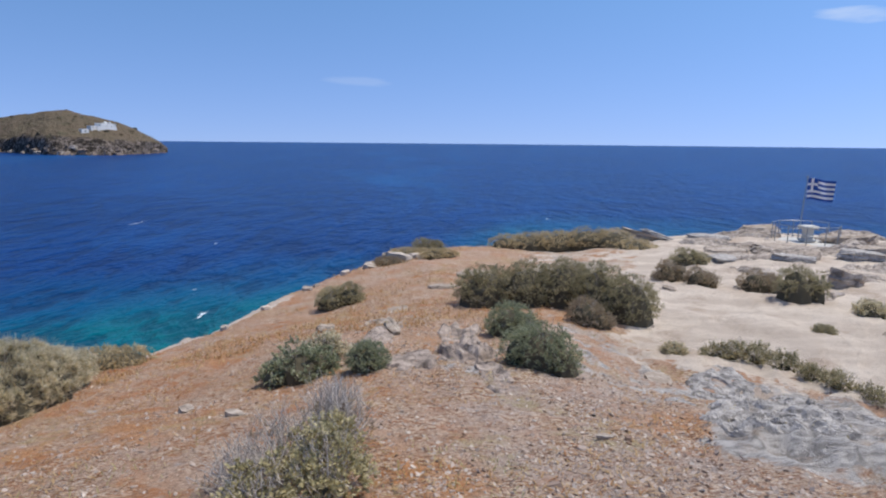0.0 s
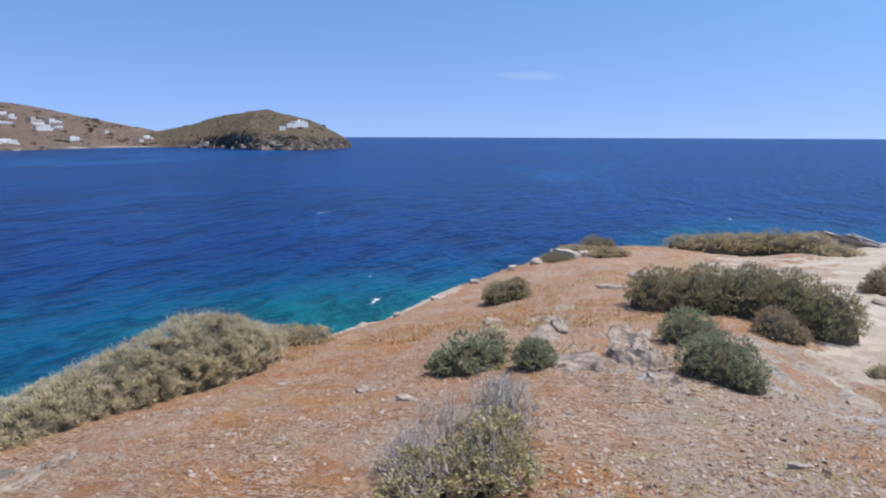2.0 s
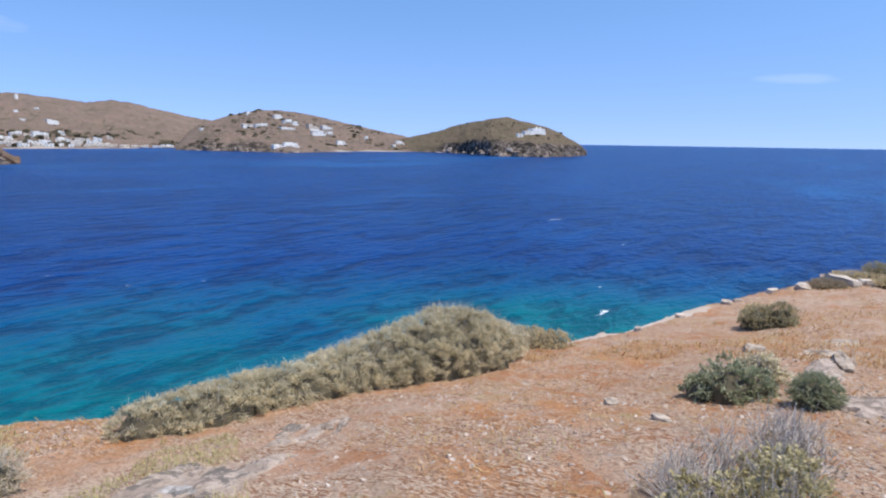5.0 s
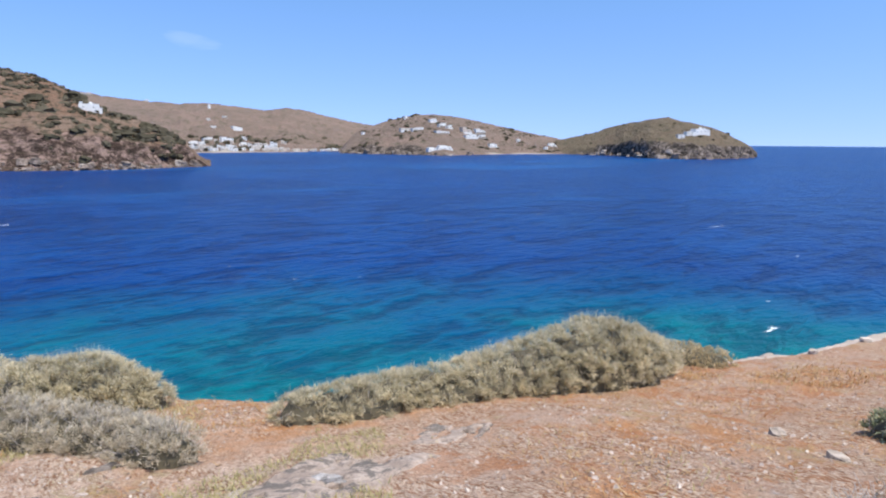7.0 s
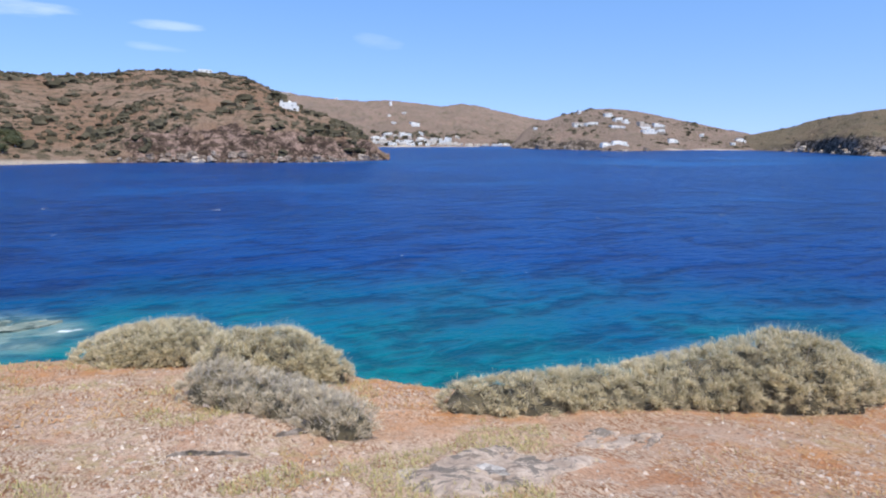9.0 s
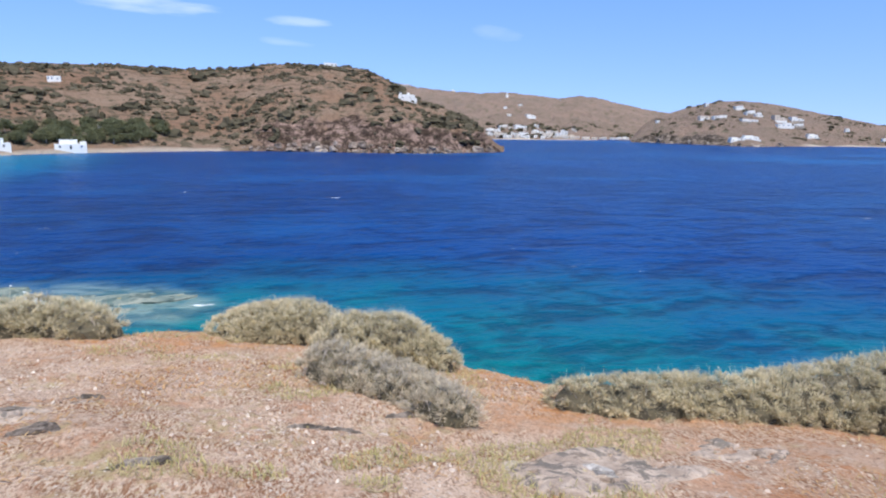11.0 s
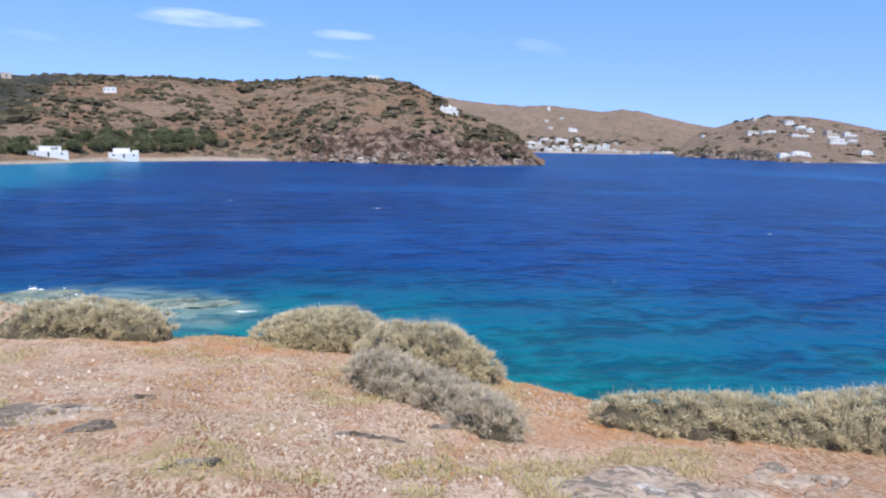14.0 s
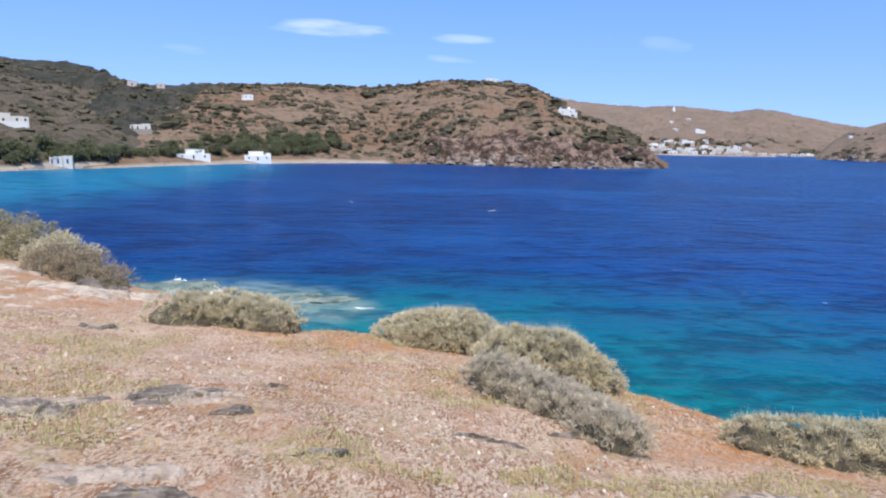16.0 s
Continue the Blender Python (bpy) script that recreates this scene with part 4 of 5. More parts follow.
for x, y, a, b, turn, seed in ((2.85, 5.2, 0.8, 0.85, 30, 31), (3.6, 5.7, 0.85, 0.95, 40, 33), (3.35, 7.1, 0.65, 0.9, 20, 36)):
    outcrop(x, y, a, b, 0.045, turn, seed, "humped grey bedrock with scaly ridges", SLATE, "scaly", 120)
rock(-0.92, 8.75, 0.11, 0.26, 0.2, 110, "pale upright limestone block on the slope", PALE, 3, 25, (16, 0), 0.4, LEDGE)
rock(-4.12, 2.02, 0.16, 0.05, 0.08, 112, "dark cracked ridge of slate in a flat pale rock", SLATE, 2, 40, (-4, -8), 0.2, LEDGE)
# thin edges whose dark colour paints the shaded slits under ledges
for i, (x, y, a, b, h) in enumerate([(-4.9, -1.66, 0.05, 0.2, 0.05), (-5.2, -2.48, 0.05, 0.24, 0.05), (-4.3, -0.95, 0.06, 0.2, 0.04), (-5.15, 0.25, 0.05, 0.36, 0.06), (-5.55, 0.9, 0.05, 0.2, 0.04), (-4.55, -2.95, 0.1, 0.3, 0.13),
                                     (-3.5, -1.7, 0.07, 0.26, 0.09), (-6.0, -1.7, 0.04, 0.16, 0.04), (-11.6, -6.3, 0.16, 0.5, 0.16), (-8.4, -4.6, 0.08, 0.3, 0.08)]):
    outcrop(x, y, a, b, h, math.degrees(math.atan2(-x, y)) - 90 + 8 * math.sin(5 * i), 60 + i, "thin slate edge coloured dark as the shade under a ledge", SLATE_SHADE, "bedded", 36)
for i, (x, y, a, h) in enumerate([(-2.1, 20.4, 0.55, 0.4), (-3.6, 15.9, 0.16, 0.16), (-2.0, 9.4, 0.22, 0.16), (4.4, 13.0, 0.28, 0.14), (-2.55, 18.2, 0.3, 0.22), (-1.4, 19.6, 0.4, 0.2), (-0.3, 13.5, 0.5, 0.14), (0.5, 15.5, 0.8, 0.16),
                                  (2.4, 15.0, 0.9, 0.2), (3.4, 16.6, 0.8, 0.25), (-1.2, 9.6, 0.3, 0.12), (-1.1, 11.2, 0.35, 0.12), (2.5, 7.5, 0.3, 0.07), (-2.6, 5.75, 0.13, 0.1), (-1.96, 5.3, 0.12, 0.08), (1.09, 4.34, 0.08, 0.07)]):
    rock(x, y, 0.85 * a, 0.6 * a, 0.85 * h, 140 + i, "pale weathered limestone lump on the soil", PALE, 2, 37 * i, (4, -5), 0.45, LEDGE)
for i, (x, y, a, h) in enumerate([(-3.71, 15.43, 0.16, 0.14), (-3.12, 17.47, 0.20, 0.16), (-2.66, 19.10, 0.30, 0.20), (-1.80, 19.26, 0.45, 0.34), (-1.21, 19.54, 0.30, 0.20), (-4.22, 13.59, 0.16, 0.12), (-4.49, 11.85, 0.14, 0.12)]):
    rock(x, y, a, 0.6 * a, h, 330 + i, "bleached limestone lump on the brow", BLEACH, 2, 50 * i, (6, -4), 0.3, LEDGE)
CAP = "slabs on the pale rock shelf"
for i, (x, y, a, b, h, turn) in enumerate([(7.6, 15.4, 0.9, 0.7, 0.10, 20), (9.6, 15.2, 1.0, 0.8, 0.12, 35), (11.2, 17.0, 1.2, 0.7, 0.16, 25), (8.4, 18.2, 1.3, 0.8, 0.12, 10), (10.6, 19.6, 1.5, 0.8, 0.18, 15),
                                           (8.8, 21.2, 1.4, 0.8, 0.16, 5), (13.0, 20.4, 1.5, 0.8, 0.22, 30), (14.2, 23.0, 1.6, 0.9, 0.25, 20), (10.6, 23.4, 1.2, 0.6, 0.18, 10), (7.2, 12.9, 0.8, 0.5, 0.07, 30), (6.6, 8.4, 0.7, 0.35, 0.06, 35)]):
    outcrop(x, y, a, b, h, turn, 150 + i, "low stepped ledge of pale slate with dark joints", SHELF, "bedded", 60)
for i, (x, y, a, b, h, turn, lx, ly) in enumerate([(5.6, 22.0, 1.0, 0.6, 0.22, 10, 0, 14), (6.1, 22.4, 0.9, 0.5, 0.2, -5, 0, 16), (6.6, 22.3, 0.9, 0.5, 0.18, 12, 0, 18), (7.1, 22.2, 0.8, 0.5, 0.16, 4, 0, 20), (5.9, 22.3, 0.9, 0.5, 0.35, 0, 0, 12),
                                                   (11.6, 24.6, 0.8, 0.6, 0.34, 0, 0, 0), (9.4, 17.6, 0.75, 0.4, 0.2, 10, 0, 4), (10.1, 18.2, 0.45, 0.3, 0.26, 50, 0, -8), (8.5, 13.9, 0.42, 0.36, 0.42, 20, 6, 14),
                                                   (11.8, 18.5, 0.8, 0.4, 0.3, -8, 0, 4), (12.6, 19.2, 0.9, 0.5, 0.36, 6, 0, 2), (13.5, 22.0, 1.0, 0.5, 0.3, 0, 0, -4), (9.0, 22.5, 0.8, 0.5, 0.16, 0, 0, 4), (8.2, 19.5, 0.9, 0.6, 0.12, 30, 0, 0),
                                                   (10.4, 20.4, 1.1, 0.7, 0.14, 15, 0, 3), (7.4, 17.6, 0.6, 0.4, 0.1, 60, 0, 0), (14.4, 21.0, 0.7, 0.4, 0.3, 20, 0, -6), (7.4, 10.2, 0.6, 0.25, 0.08, 30, 0, 0), (9.2, 11.6, 0.7, 0.3, 0.12, 40, 0, 0)]):
    rock(x, y, a, b, h, 170 + i, "layered pale slate slab on the rock shelf", PALE if i % 3 else SLATE, 3, turn, (lx, ly), 0.15, CAP)


# ---- loose ground cover ----
def scatter(n, rng, near=1.2, far=26.0, lo=-46, hi=132, bias=1.5):
    r = near + (far - near) * rng.random(n) ** bias
    a = np.radians(lo + (hi - lo) * rng.random(n))
    x, y = -r * np.sin(a), r * np.cos(a)
    keep = r < brow(x, y) - 0.1
    return x[keep], y[keep]


def make_chip():
    m = Nodes("stone_chip", 0.9, spec=0.15)
    r = m.chance()
    c = m.mix(m.step(r, 0.05, 0.55), (0.24, 0.155, 0.11), (0.48, 0.39, 0.33))
    c = m.mix(m.step(r, 0.82, 0.98), c, (0.62, 0.54, 0.46))
    return m.done(m.mix(m.step(m.noise(40, 4), 0.45, 0.7, 0, 0.5), c, (0.25, 0.2, 0.16)))


def chips(n, seed, smallest, largest, near, far, thick=0.35, lo=-46, hi=132, fill=0.0):
    rng = np.random.default_rng(seed)
    x, y = scatter(n * 2, rng, near, far, lo, hi)
    dense = fill + smooth(-0.35, 0.5, rough(x, y, 1.3, 3, 77) + 0.3 * rng.normal(size=len(x)))
    keep = (rng.random(len(x)) < dense) & (np.maximum(*bare(x, y)) < 0.6)
    x, y = x[keep][:n], y[keep][:n]
    n, sides = len(x), 6
    size = smallest + (largest - smallest) * rng.random(n) ** 3
    turn = rng.random(n) * 6.28
    q = np.arange(sides) / sides * 2 * math.pi
    out = 0.6 + 0.6 * rng.random((n, sides))
    wide = 0.5 + 0.5 * rng.random(n)
    u, v = np.cos(q) * out, np.sin(q) * out * wide[:, None]
    px = (u * np.cos(turn)[:, None] - v * np.sin(turn)[:, None]) * size[:, None]
    py = (u * np.sin(turn)[:, None] + v * np.cos(turn)[:, None]) * size[:, None]
    tilt = 0.35 * rng.normal(size=(n, 2))
    zg = ground_height(x, y)
    h = size * thick * (0.4 + 0.9 * rng.random(n))
    rings = []
    for k, lift in ((1.0, -0.4), (0.78, 0.6)):
        z = zg[:, None] + lift * h[:, None] + tilt[:, :1] * px + tilt[:, 1:] * py
        rings.append(np.stack([x[:, None] + px * k, y[:, None] + py * k, z], -1))
    verts = np.concatenate(rings, 1).reshape(-1, 3)
    faces = []
    for b in range(0, n * 12, 12):
        faces.append(tuple(range(b + 6, b + 12)))
        faces.extend((b + i, b + (i + 1) % 6, b + 6 + (i + 1) % 6, b + 6 + i) for i in range(6))
    return mesh_of("stone_chips", verts, faces, CHIP)


CHIP = make_chip()
tagged(new("stone_chips", chips(34000, 5, 0.005, 0.03, 1.3, 11, 0.4)), "pale stone chips strewn over dry soil", "gravel", kind="stuff")
tagged(new("gravel", chips(16000, 15, 0.005, 0.027, 1.6, 8, 0.35, -44, 14, 0.35)), "grey-pink gravel with pale flat chips", "gravel", kind="stuff")
tagged(new("loose_stones", chips(300, 6, 0.02, 0.07, 2.0, 21, 0.4)), "loose flat stones lying on dry soil", "stones", kind="stuff")


def blades(n, seed, length, width, material, flat, near, far, clump_scale, level, name, lo=-46, hi=132):
    """Single dry stalks, lying or standing in patches."""
    rng = np.random.default_rng(seed)
    x, y = scatter(n * 3, rng, near, far, lo, hi)
    keep = (rough(x, y, clump_scale, 3, seed) > level) & (np.maximum(*bare(x, y)) < 0.45)
    x, y = x[keep][:n], y[keep][:n]
    n = len(x)
    q, e = rng.random(n) * 6.28, np.radians(flat * rng.random(n))
    way = np.stack([np.cos(q) * np.cos(e), np.sin(q) * np.cos(e), np.sin(e)], 1)
    side = np.stack([-np.sin(q), np.cos(q), 0 * q], 1) * (width * (0.6 + 0.8 * rng.random(n)))[:, None]
    ln = (length * (0.4 + rng.random(n)))[:, None]
    base = np.stack([x, y, ground_height(x, y) + 0.006], 1)
    mid = base + way * ln * 0.5 + np.array([0, 0, 0.25]) * ln * 0.3
    v = np.stack([base - side, base + side, mid + side, mid - side, base + way * ln + side * 0.2, base + way * ln - side * 0.2], 1).reshape(-1, 3)
    k = np.arange(n)[:, None] * 6
    f = np.concatenate([k + np.array([0, 1, 2, 3]), k + np.array([3, 2, 4, 5])])
    me = mesh_of(name, v, f, material)
    values(me, "tip", np.repeat(0.15 + 0.75 * rng.random(n), 6))
    return me


tagged(new("dry_litter", blades(15000, 8, 0.055, 0.004, STRAW, 25, 1.3, 14, 0.9, 0.1, "dry_litter")), "orange-brown dry stalks and leaf litter on the soil", "litter", kind="stuff")
tagged(new("dry_grass", blades(30000, 9, 0.05, 0.0028, GRASS, 75, 1.6, 10, 0.9, 0.22, "dry_grass", 58)), "patches of short half-dry grass", "grass", kind="stuff")
tagged(new("sparse_grass", blades(2500, 19, 0.05, 0.0028, GRASS, 75, 1.6, 10, 1.0, 0.55, "sparse_grass", -46, 66)), "thin tufts of short dry grass among gravel", "grass", kind="stuff")
tagged(new("ridge_grass", blades(6000, 21, 0.08, 0.006, STRAW, 60, 9, 23, 1.6, 0.2, "ridge_grass", -8, 31)), "rust-brown dry growth along the ridge", "grass", kind="stuff")
tagged(new("brow_grass", blades(9000, 10, 0.06, 0.006, STRAW, 45, 6.5, 24, 2.2, 0.1, "brow_grass")), "orange dry grass near the brow of the hill", "grass", kind="stuff")


# ---- flag and its round terrace ----
BLUE = make_plain("blue_cloth", (0.02, 0.07, 0.30), 0.8)
CLOTH = make_plain("white_cloth", (0.78, 0.78, 0.78), 0.8)
STEEL = make_plain("grey_steel", (0.35, 0.36, 0.37), 0.45, 0.6)
CONCRETE = make_plain("pale_concrete", (0.58, 0.56, 0.52), 0.9)
FX, FY = 12.15, 22.3
FZ = ground_at(FX, FY) - 0.06


def disc(name, r, z0, z1, material, lip=0.03):
    bm = bmesh.new()
    rings = [[bm.verts.new((rr * math.cos(k * math.pi / 20), rr * math.sin(k * math.pi / 20), zz)) for k in range(40)] for rr, zz in ((r, z0), (r, z1 - lip), (r - lip, z1))]
    for lo, hi in zip(rings, rings[1:]):
        for i in range(40):
            bm.faces.new((lo[i], lo[(i + 1) % 40], hi[(i + 1) % 40], hi[i]))
    bm.faces.new(rings[-1])
    return bm_mesh(name, bm, material)


tagged(new("terrace", disc("terrace", 1.15, -0.5, 0.10, CONCRETE)), "round whitewashed concrete terrace on the rocks", "terrace").matrix_world = pose(FX, FY, FZ)
plinth = empty("plinth", FX + 0.02, FY - 0.1, FZ + 0.118, "low pale stone plinth with a wider top", "plinth")
for nm, w, z, h in (("base", 0.42, 0.0, 0.1), ("shaft", 0.28, 0.1, 0.36), ("top", 0.5, 0.46, 0.1)):
    bm = bmesh.new()
    box(bm, 0, 0, z, w, w, h, 0.015)
    part(nm, bm_mesh(nm, bm, CONCRETE), plinth)
rail = empty("railing", FX, FY, FZ + 0.118, "thin grey steel railing round the terrace", "railing")
spots = [math.radians(20 + 32 * k) for k in range(11)]
for q in spots:
    bm = bmesh.new()
    tube(bm, [(1.05 * math.cos(q), 1.05 * math.sin(q), 0), (1.05 * math.cos(q), 1.05 * math.sin(q), 0.62)], 0.018, 0.018, 6)
    part("post", bm_mesh("post", bm, STEEL), rail)
for z in (0.3, 0.6):
    bm = bmesh.new()
    tube(bm, [(1.05 * math.cos(math.radians(20 + 4 * k)), 1.05 * math.sin(math.radians(20 + 4 * k)), z) for k in range(81)], 0.013, 0.013, 6)
    part("bar", bm_mesh("bar", bm, STEEL), rail)
flag = empty("flagpole", FX - 0.06, FY + 0.35, FZ + 0.118, "thin pole flying a blue and white striped flag with a cross", "flag")
bm = bmesh.new()
tube(bm, [(0, 0, 0), (0.06, 0, 1.1), (0.13, 0, 2.2)], 0.025, 0.016, 8)
part("pole", bm_mesh("pole", bm, STEEL), flag)
bm = bmesh.new()
bmesh.ops.create_uvsphere(bm, u_segments=10, v_segments=6, radius=0.035, matrix=Matrix.Translation((0.13, 0, 2.23)))
part("finial", bm_mesh("finial", bm, STEEL), flag)
bm = bmesh.new()
NX, NZ = 36, 27
grid = [[bm.verts.new((0.15 + 0.94 * i / NX, 0.07 * (i / NX) ** 0.5 * math.sin(9 * i / NX + 1.5 * j / NZ), 1.42 + 0.74 * j / NZ - 0.10 * (i / NX) ** 1.5 + 0.02 * math.sin(7 * i / NX))) for j in range(NZ + 1)] for i in range(NX + 1)]
for i in range(NX):
    for j in range(NZ):
        f = bm.faces.new((grid[i][j], grid[i + 1][j], grid[i + 1][j + 1], grid[i][j + 1]))
        stripe = (NZ - 1 - j) // 3
        canton = i < 13 and stripe < 5
        f.material_index = (1 if 5 <= i <= 7 or stripe == 2 else 0) if canton else stripe % 2
cloth = bm_mesh("cloth", bm, BLUE, CLOTH)
part("cloth", cloth, flag, "blue and white striped cloth with a white cross")


# ---- scrub and trees on the far slopes ----
def clump_verts(rng, where, wide, high):
    """Rough bush shapes, twenty faces each, for slopes far away."""
    bm = bmesh.new()
    bmesh.ops.create_icosphere(bm, subdivisions=2, radius=1)
    ball = np.array([v.co[:] for v in bm.verts])
    tri = np.array([[v.index for v in f.verts] for f in bm.faces])
    bm.free()
    n = len(where)
    k = 0.55 + 0.75 * rng.random((n, len(ball), 1))
    v = ball[None] * k * np.stack([wide, wide, high], -1)[:, None, :] + where[:, None, :]
    return v.reshape(-1, 3), (tri[None] + np.arange(n)[:, None, None] * len(ball)).reshape(-1, 3)


def scrub(name, label, on, lo, hi, n, seed, size, material, top=0.97, bottom=0.06):
    rng = np.random.default_rng(seed)
    pts, wide = [], []
    while len(pts) < n:
        a, s = lo + (hi - lo) * rng.random(), bottom + (top - bottom) * rng.random() ** 0.8
        p = on(a, s)
        if p.z < 2.5:
            continue
        if grain(np.array(p.x / 38), np.array(p.y / 38), seed) < -0.25 + 0.5 * rng.random() - 0.25:
            continue
        pts.append(p[:]), wide.append(size * (0.28 + 1.1 * rng.random() ** 3))
    pts, wide = np.array(pts), np.array(wide)
    v, f = clump_verts(rng, pts, wide * (0.8 + 0.9 * rng.random(n) ** 2), wide * (0.55 + 0.4 * rng.random(n)))
    me = mesh_of(name, v, f, material)
    values(me, "tip", np.repeat(0.2 + 0.7 * rng.random(n), len(v) // n))
    return tagged(new(name, me), label, "scrub", kind="stuff")


SCRUB = make_leaf("dark_scrub", (0.09, 0.08, 0.052), (0.125, 0.11, 0.072), (0.18, 0.155, 0.108))
TREE = make_leaf("tamarisk_leaf", (0.11, 0.125, 0.065), (0.19, 0.20, 0.105), (0.28, 0.275, 0.16))
scrub("terrace_scrub", "dark round bushes scattered over old terraces", on_near, 72.5, 114, 2900, 201, 2.1, SCRUB, 0.985, 0.02)
scrub("thicket", "broad dark thickets in the folds of the hillside", on_near, 72.5, 114, 230, 206, 4.4, SCRUB, 0.9, 0.03)
scrub("crest_scrub", "dark scrub along the crest of the hillside", on_near, 80, 113, 420, 207, 2.6, SCRUB, 1.0, 0.93)
scrub("valley_scrub", "dark scrub covering the mountainside", on_green, 111, 128, 900, 202, 2.2, SCRUB)
scrub("spur_scrub", "grey scrub over the spur", on_spur, 115, 128, 700, 208, 1.9, SCRUB)
scrub("hill_scrub", "sparse low bushes on the dry hill", on_mid, 40, 58, 420, 203, 2.6, SCRUB)
scrub("cape_scrub", "sparse low bushes on the dry cape", on_cape, 26, 41, 130, 204, 1.8, SCRUB)
scrub("shore_scrub", "bushes between the houses of the village", on_far, 57, 72, 260, 205, 4.5, SCRUB, 0.3, 0.02)


def tree_meshes(seed, h):
    rng = np.random.default_rng(seed)
    bm = bmesh.new()
    tube(bm, [(0, 0, -0.4), (0.1, 0.05, 0.3 * h), (0.05, -0.1, 0.7 * h)], 0.22, 0.08, 7)
    for k in range(5):
        q = 1.26 * k + rng.random()
        tube(bm, [(0.08, 0, 0.28 * h), (0.5 * math.cos(q), 0.5 * math.sin(q), 0.5 * h), (1.4 * math.cos(q), 1.4 * math.sin(q), 0.72 * h)], 0.1, 0.03, 5)
    trunk = bm_mesh("trunk", bm, TWIG)
    lobes = [(1.3 * rng.normal() * 0.7, 1.3 * rng.normal() * 0.7, 1.3 + 0.4 * rng.random(), 1.3 + 0.4 * rng.random(), 0.5 * h * (0.8 + 0.3 * rng.random())) for _ in range(6)]
    crown = lobes_mesh("crown", lobes, 2100, 0.75, 0.17, TREE, rng, 0.2, 0.45)
    co = np.empty(len(crown.vertices) * 3)
    crown.vertices.foreach_get("co", co)
    co = co.reshape(-1, 3)
    co[:, 2] += 0.28 * h
    crown.vertices.foreach_set("co", co.ravel())
    return trunk, crown


makers = []
for k, h in enumerate((4.6, 5.4, 4.0)):
    p = on_near(100 + k, 0.05)
    t0 = empty("tree", *p, "low green tamarisk tree behind the beach", "tree", "trees behind the beach")
    for nm, me in zip(("trunk", "crown"), tree_meshes(300 + k, h)):
        part(nm, me, t0)
    makers.append(t0)
rng = np.random.default_rng(31)
for k in range(130):
    a = 99 + 8.0 * rng.random() if k < 62 else 106 + 7.5 * rng.random() if k < 85 else 113.5 + 11.5 * rng.random()
    on = on_near if a < 113.2 else on_green if a < 116 else on_spur
    p = on(a, (0.035 + (0.13 if k < 62 else 0.08) * rng.random()) * (1.0 if on is on_near else 0.5))
    m = pose(*p, 0, 0, 360 * rng.random())
    copy_thing(makers[k % 3], m @ Matrix.Scale(0.8 + 0.5 * rng.random(), 4))

# ---- houses across the water ----
CREAM = make_plain("cream_wash", (0.72, 0.66, 0.58), 0.9, grain=1.2, depth=0.2)
SAND = make_plain("sandy_plaster", (0.62, 0.53, 0.45), 0.9, grain=1.2, depth=0.25)
GLASS = make_plain("dark_window", (0.03, 0.04, 0.05), 0.3)
SHUTTER = make_plain("blue_shutter", (0.05, 0.13, 0.26), 0.6)
STONE = make_plain("rubble_wall", (0.36, 0.31, 0.26), 0.95, grain=0.8, depth=0.5)


def house(place, width, high, label, seed, group="", name="house", category="house", plain=False, twist=0.0):
    """A flat-roofed cube house with parapet, terrace wall, windows and a door; its front looks at the hilltop."""
    rng = np.random.default_rng(seed)
    turn = math.degrees(math.atan2(-place.x, place.y)) + 5 * rng.normal() + twist
    deep = min(max(0.6 * width, 3.5), 8)
    beachside = width > 10 and place.z < 12 and not plain
    ob = empty(name, place.x, place.y, place.z - (1.3 if beachside else 0), label, category, group, turn)
    paint = WHITE if plain else (WHITE, CREAM, WHITE, SAND)[int(rng.integers(4))]
    if plain or width < 6:
        blocks = [(0, 0, width, high)]
    else:
        flip = -1 if rng.random() < 0.5 else 1
        blocks = [(-0.25 * flip * width, 0.8, 0.5 * width, high), (0.22 * flip * width, 0, 0.44 * width, max(high * (0.5 + 0.25 * rng.random()), 2.6)),
                  (0.52 * flip * width, -0.5, 0.26 * width, max(0.42 * high, 2.3))]
        if beachside:
            paint, blocks = WHITE, [(0, -0.6, width, 2.3), (-0.06 * flip * width, 1.4, 0.56 * width, 4.3), (0.4 * flip * width, 1.0, 0.2 * width, 3.3)]
    for bx, by, w, h in blocks:
        bm = bmesh.new()
        box(bm, bx, by, -2.5, w, deep, h + 2.5, 0.06)
        for sx, sy, ww, dd in ((0, -deep / 2 + 0.15, w, 0.3), (0, deep / 2 - 0.15, w, 0.3), (-w / 2 + 0.15, 0, 0.3, deep - 0.6), (w / 2 - 0.15, 0, 0.3, deep - 0.6)):
            box(bm, bx + sx, by + sy, h, ww, dd, 0.35)
        body = part("wall", bm_mesh("wall", bm, paint), ob)
        n = max(1, int(w / 4.2))
        for lev in range(max(1, int(h / 3))):
            for k in range(n):
                door = lev == 0 and k == n // 2
                bm = bmesh.new()
                box(bm, bx + w * ((k + 0.5) / n - 0.5), by - deep / 2 - 0.01, 3.0 * lev + (0.05 if door else 0.9), 0.75, 0.1, 1.9 if door else 0.95)
                part("door" if door else "window", bm_mesh("pane", bm, SHUTTER if (seed + k) % 3 == 0 else GLASS), body)
    if width > 7 and not plain and place.z > 7:
        bm = bmesh.new()
        box(bm, 0, -deep / 2 - 2.2, -2.5, width * 1.15, 0.35, 3.1, 0.05)
        part("terrace_wall", bm_mesh("terrace_wall", bm, STONE if seed % 2 else WHITE), ob)
    return ob


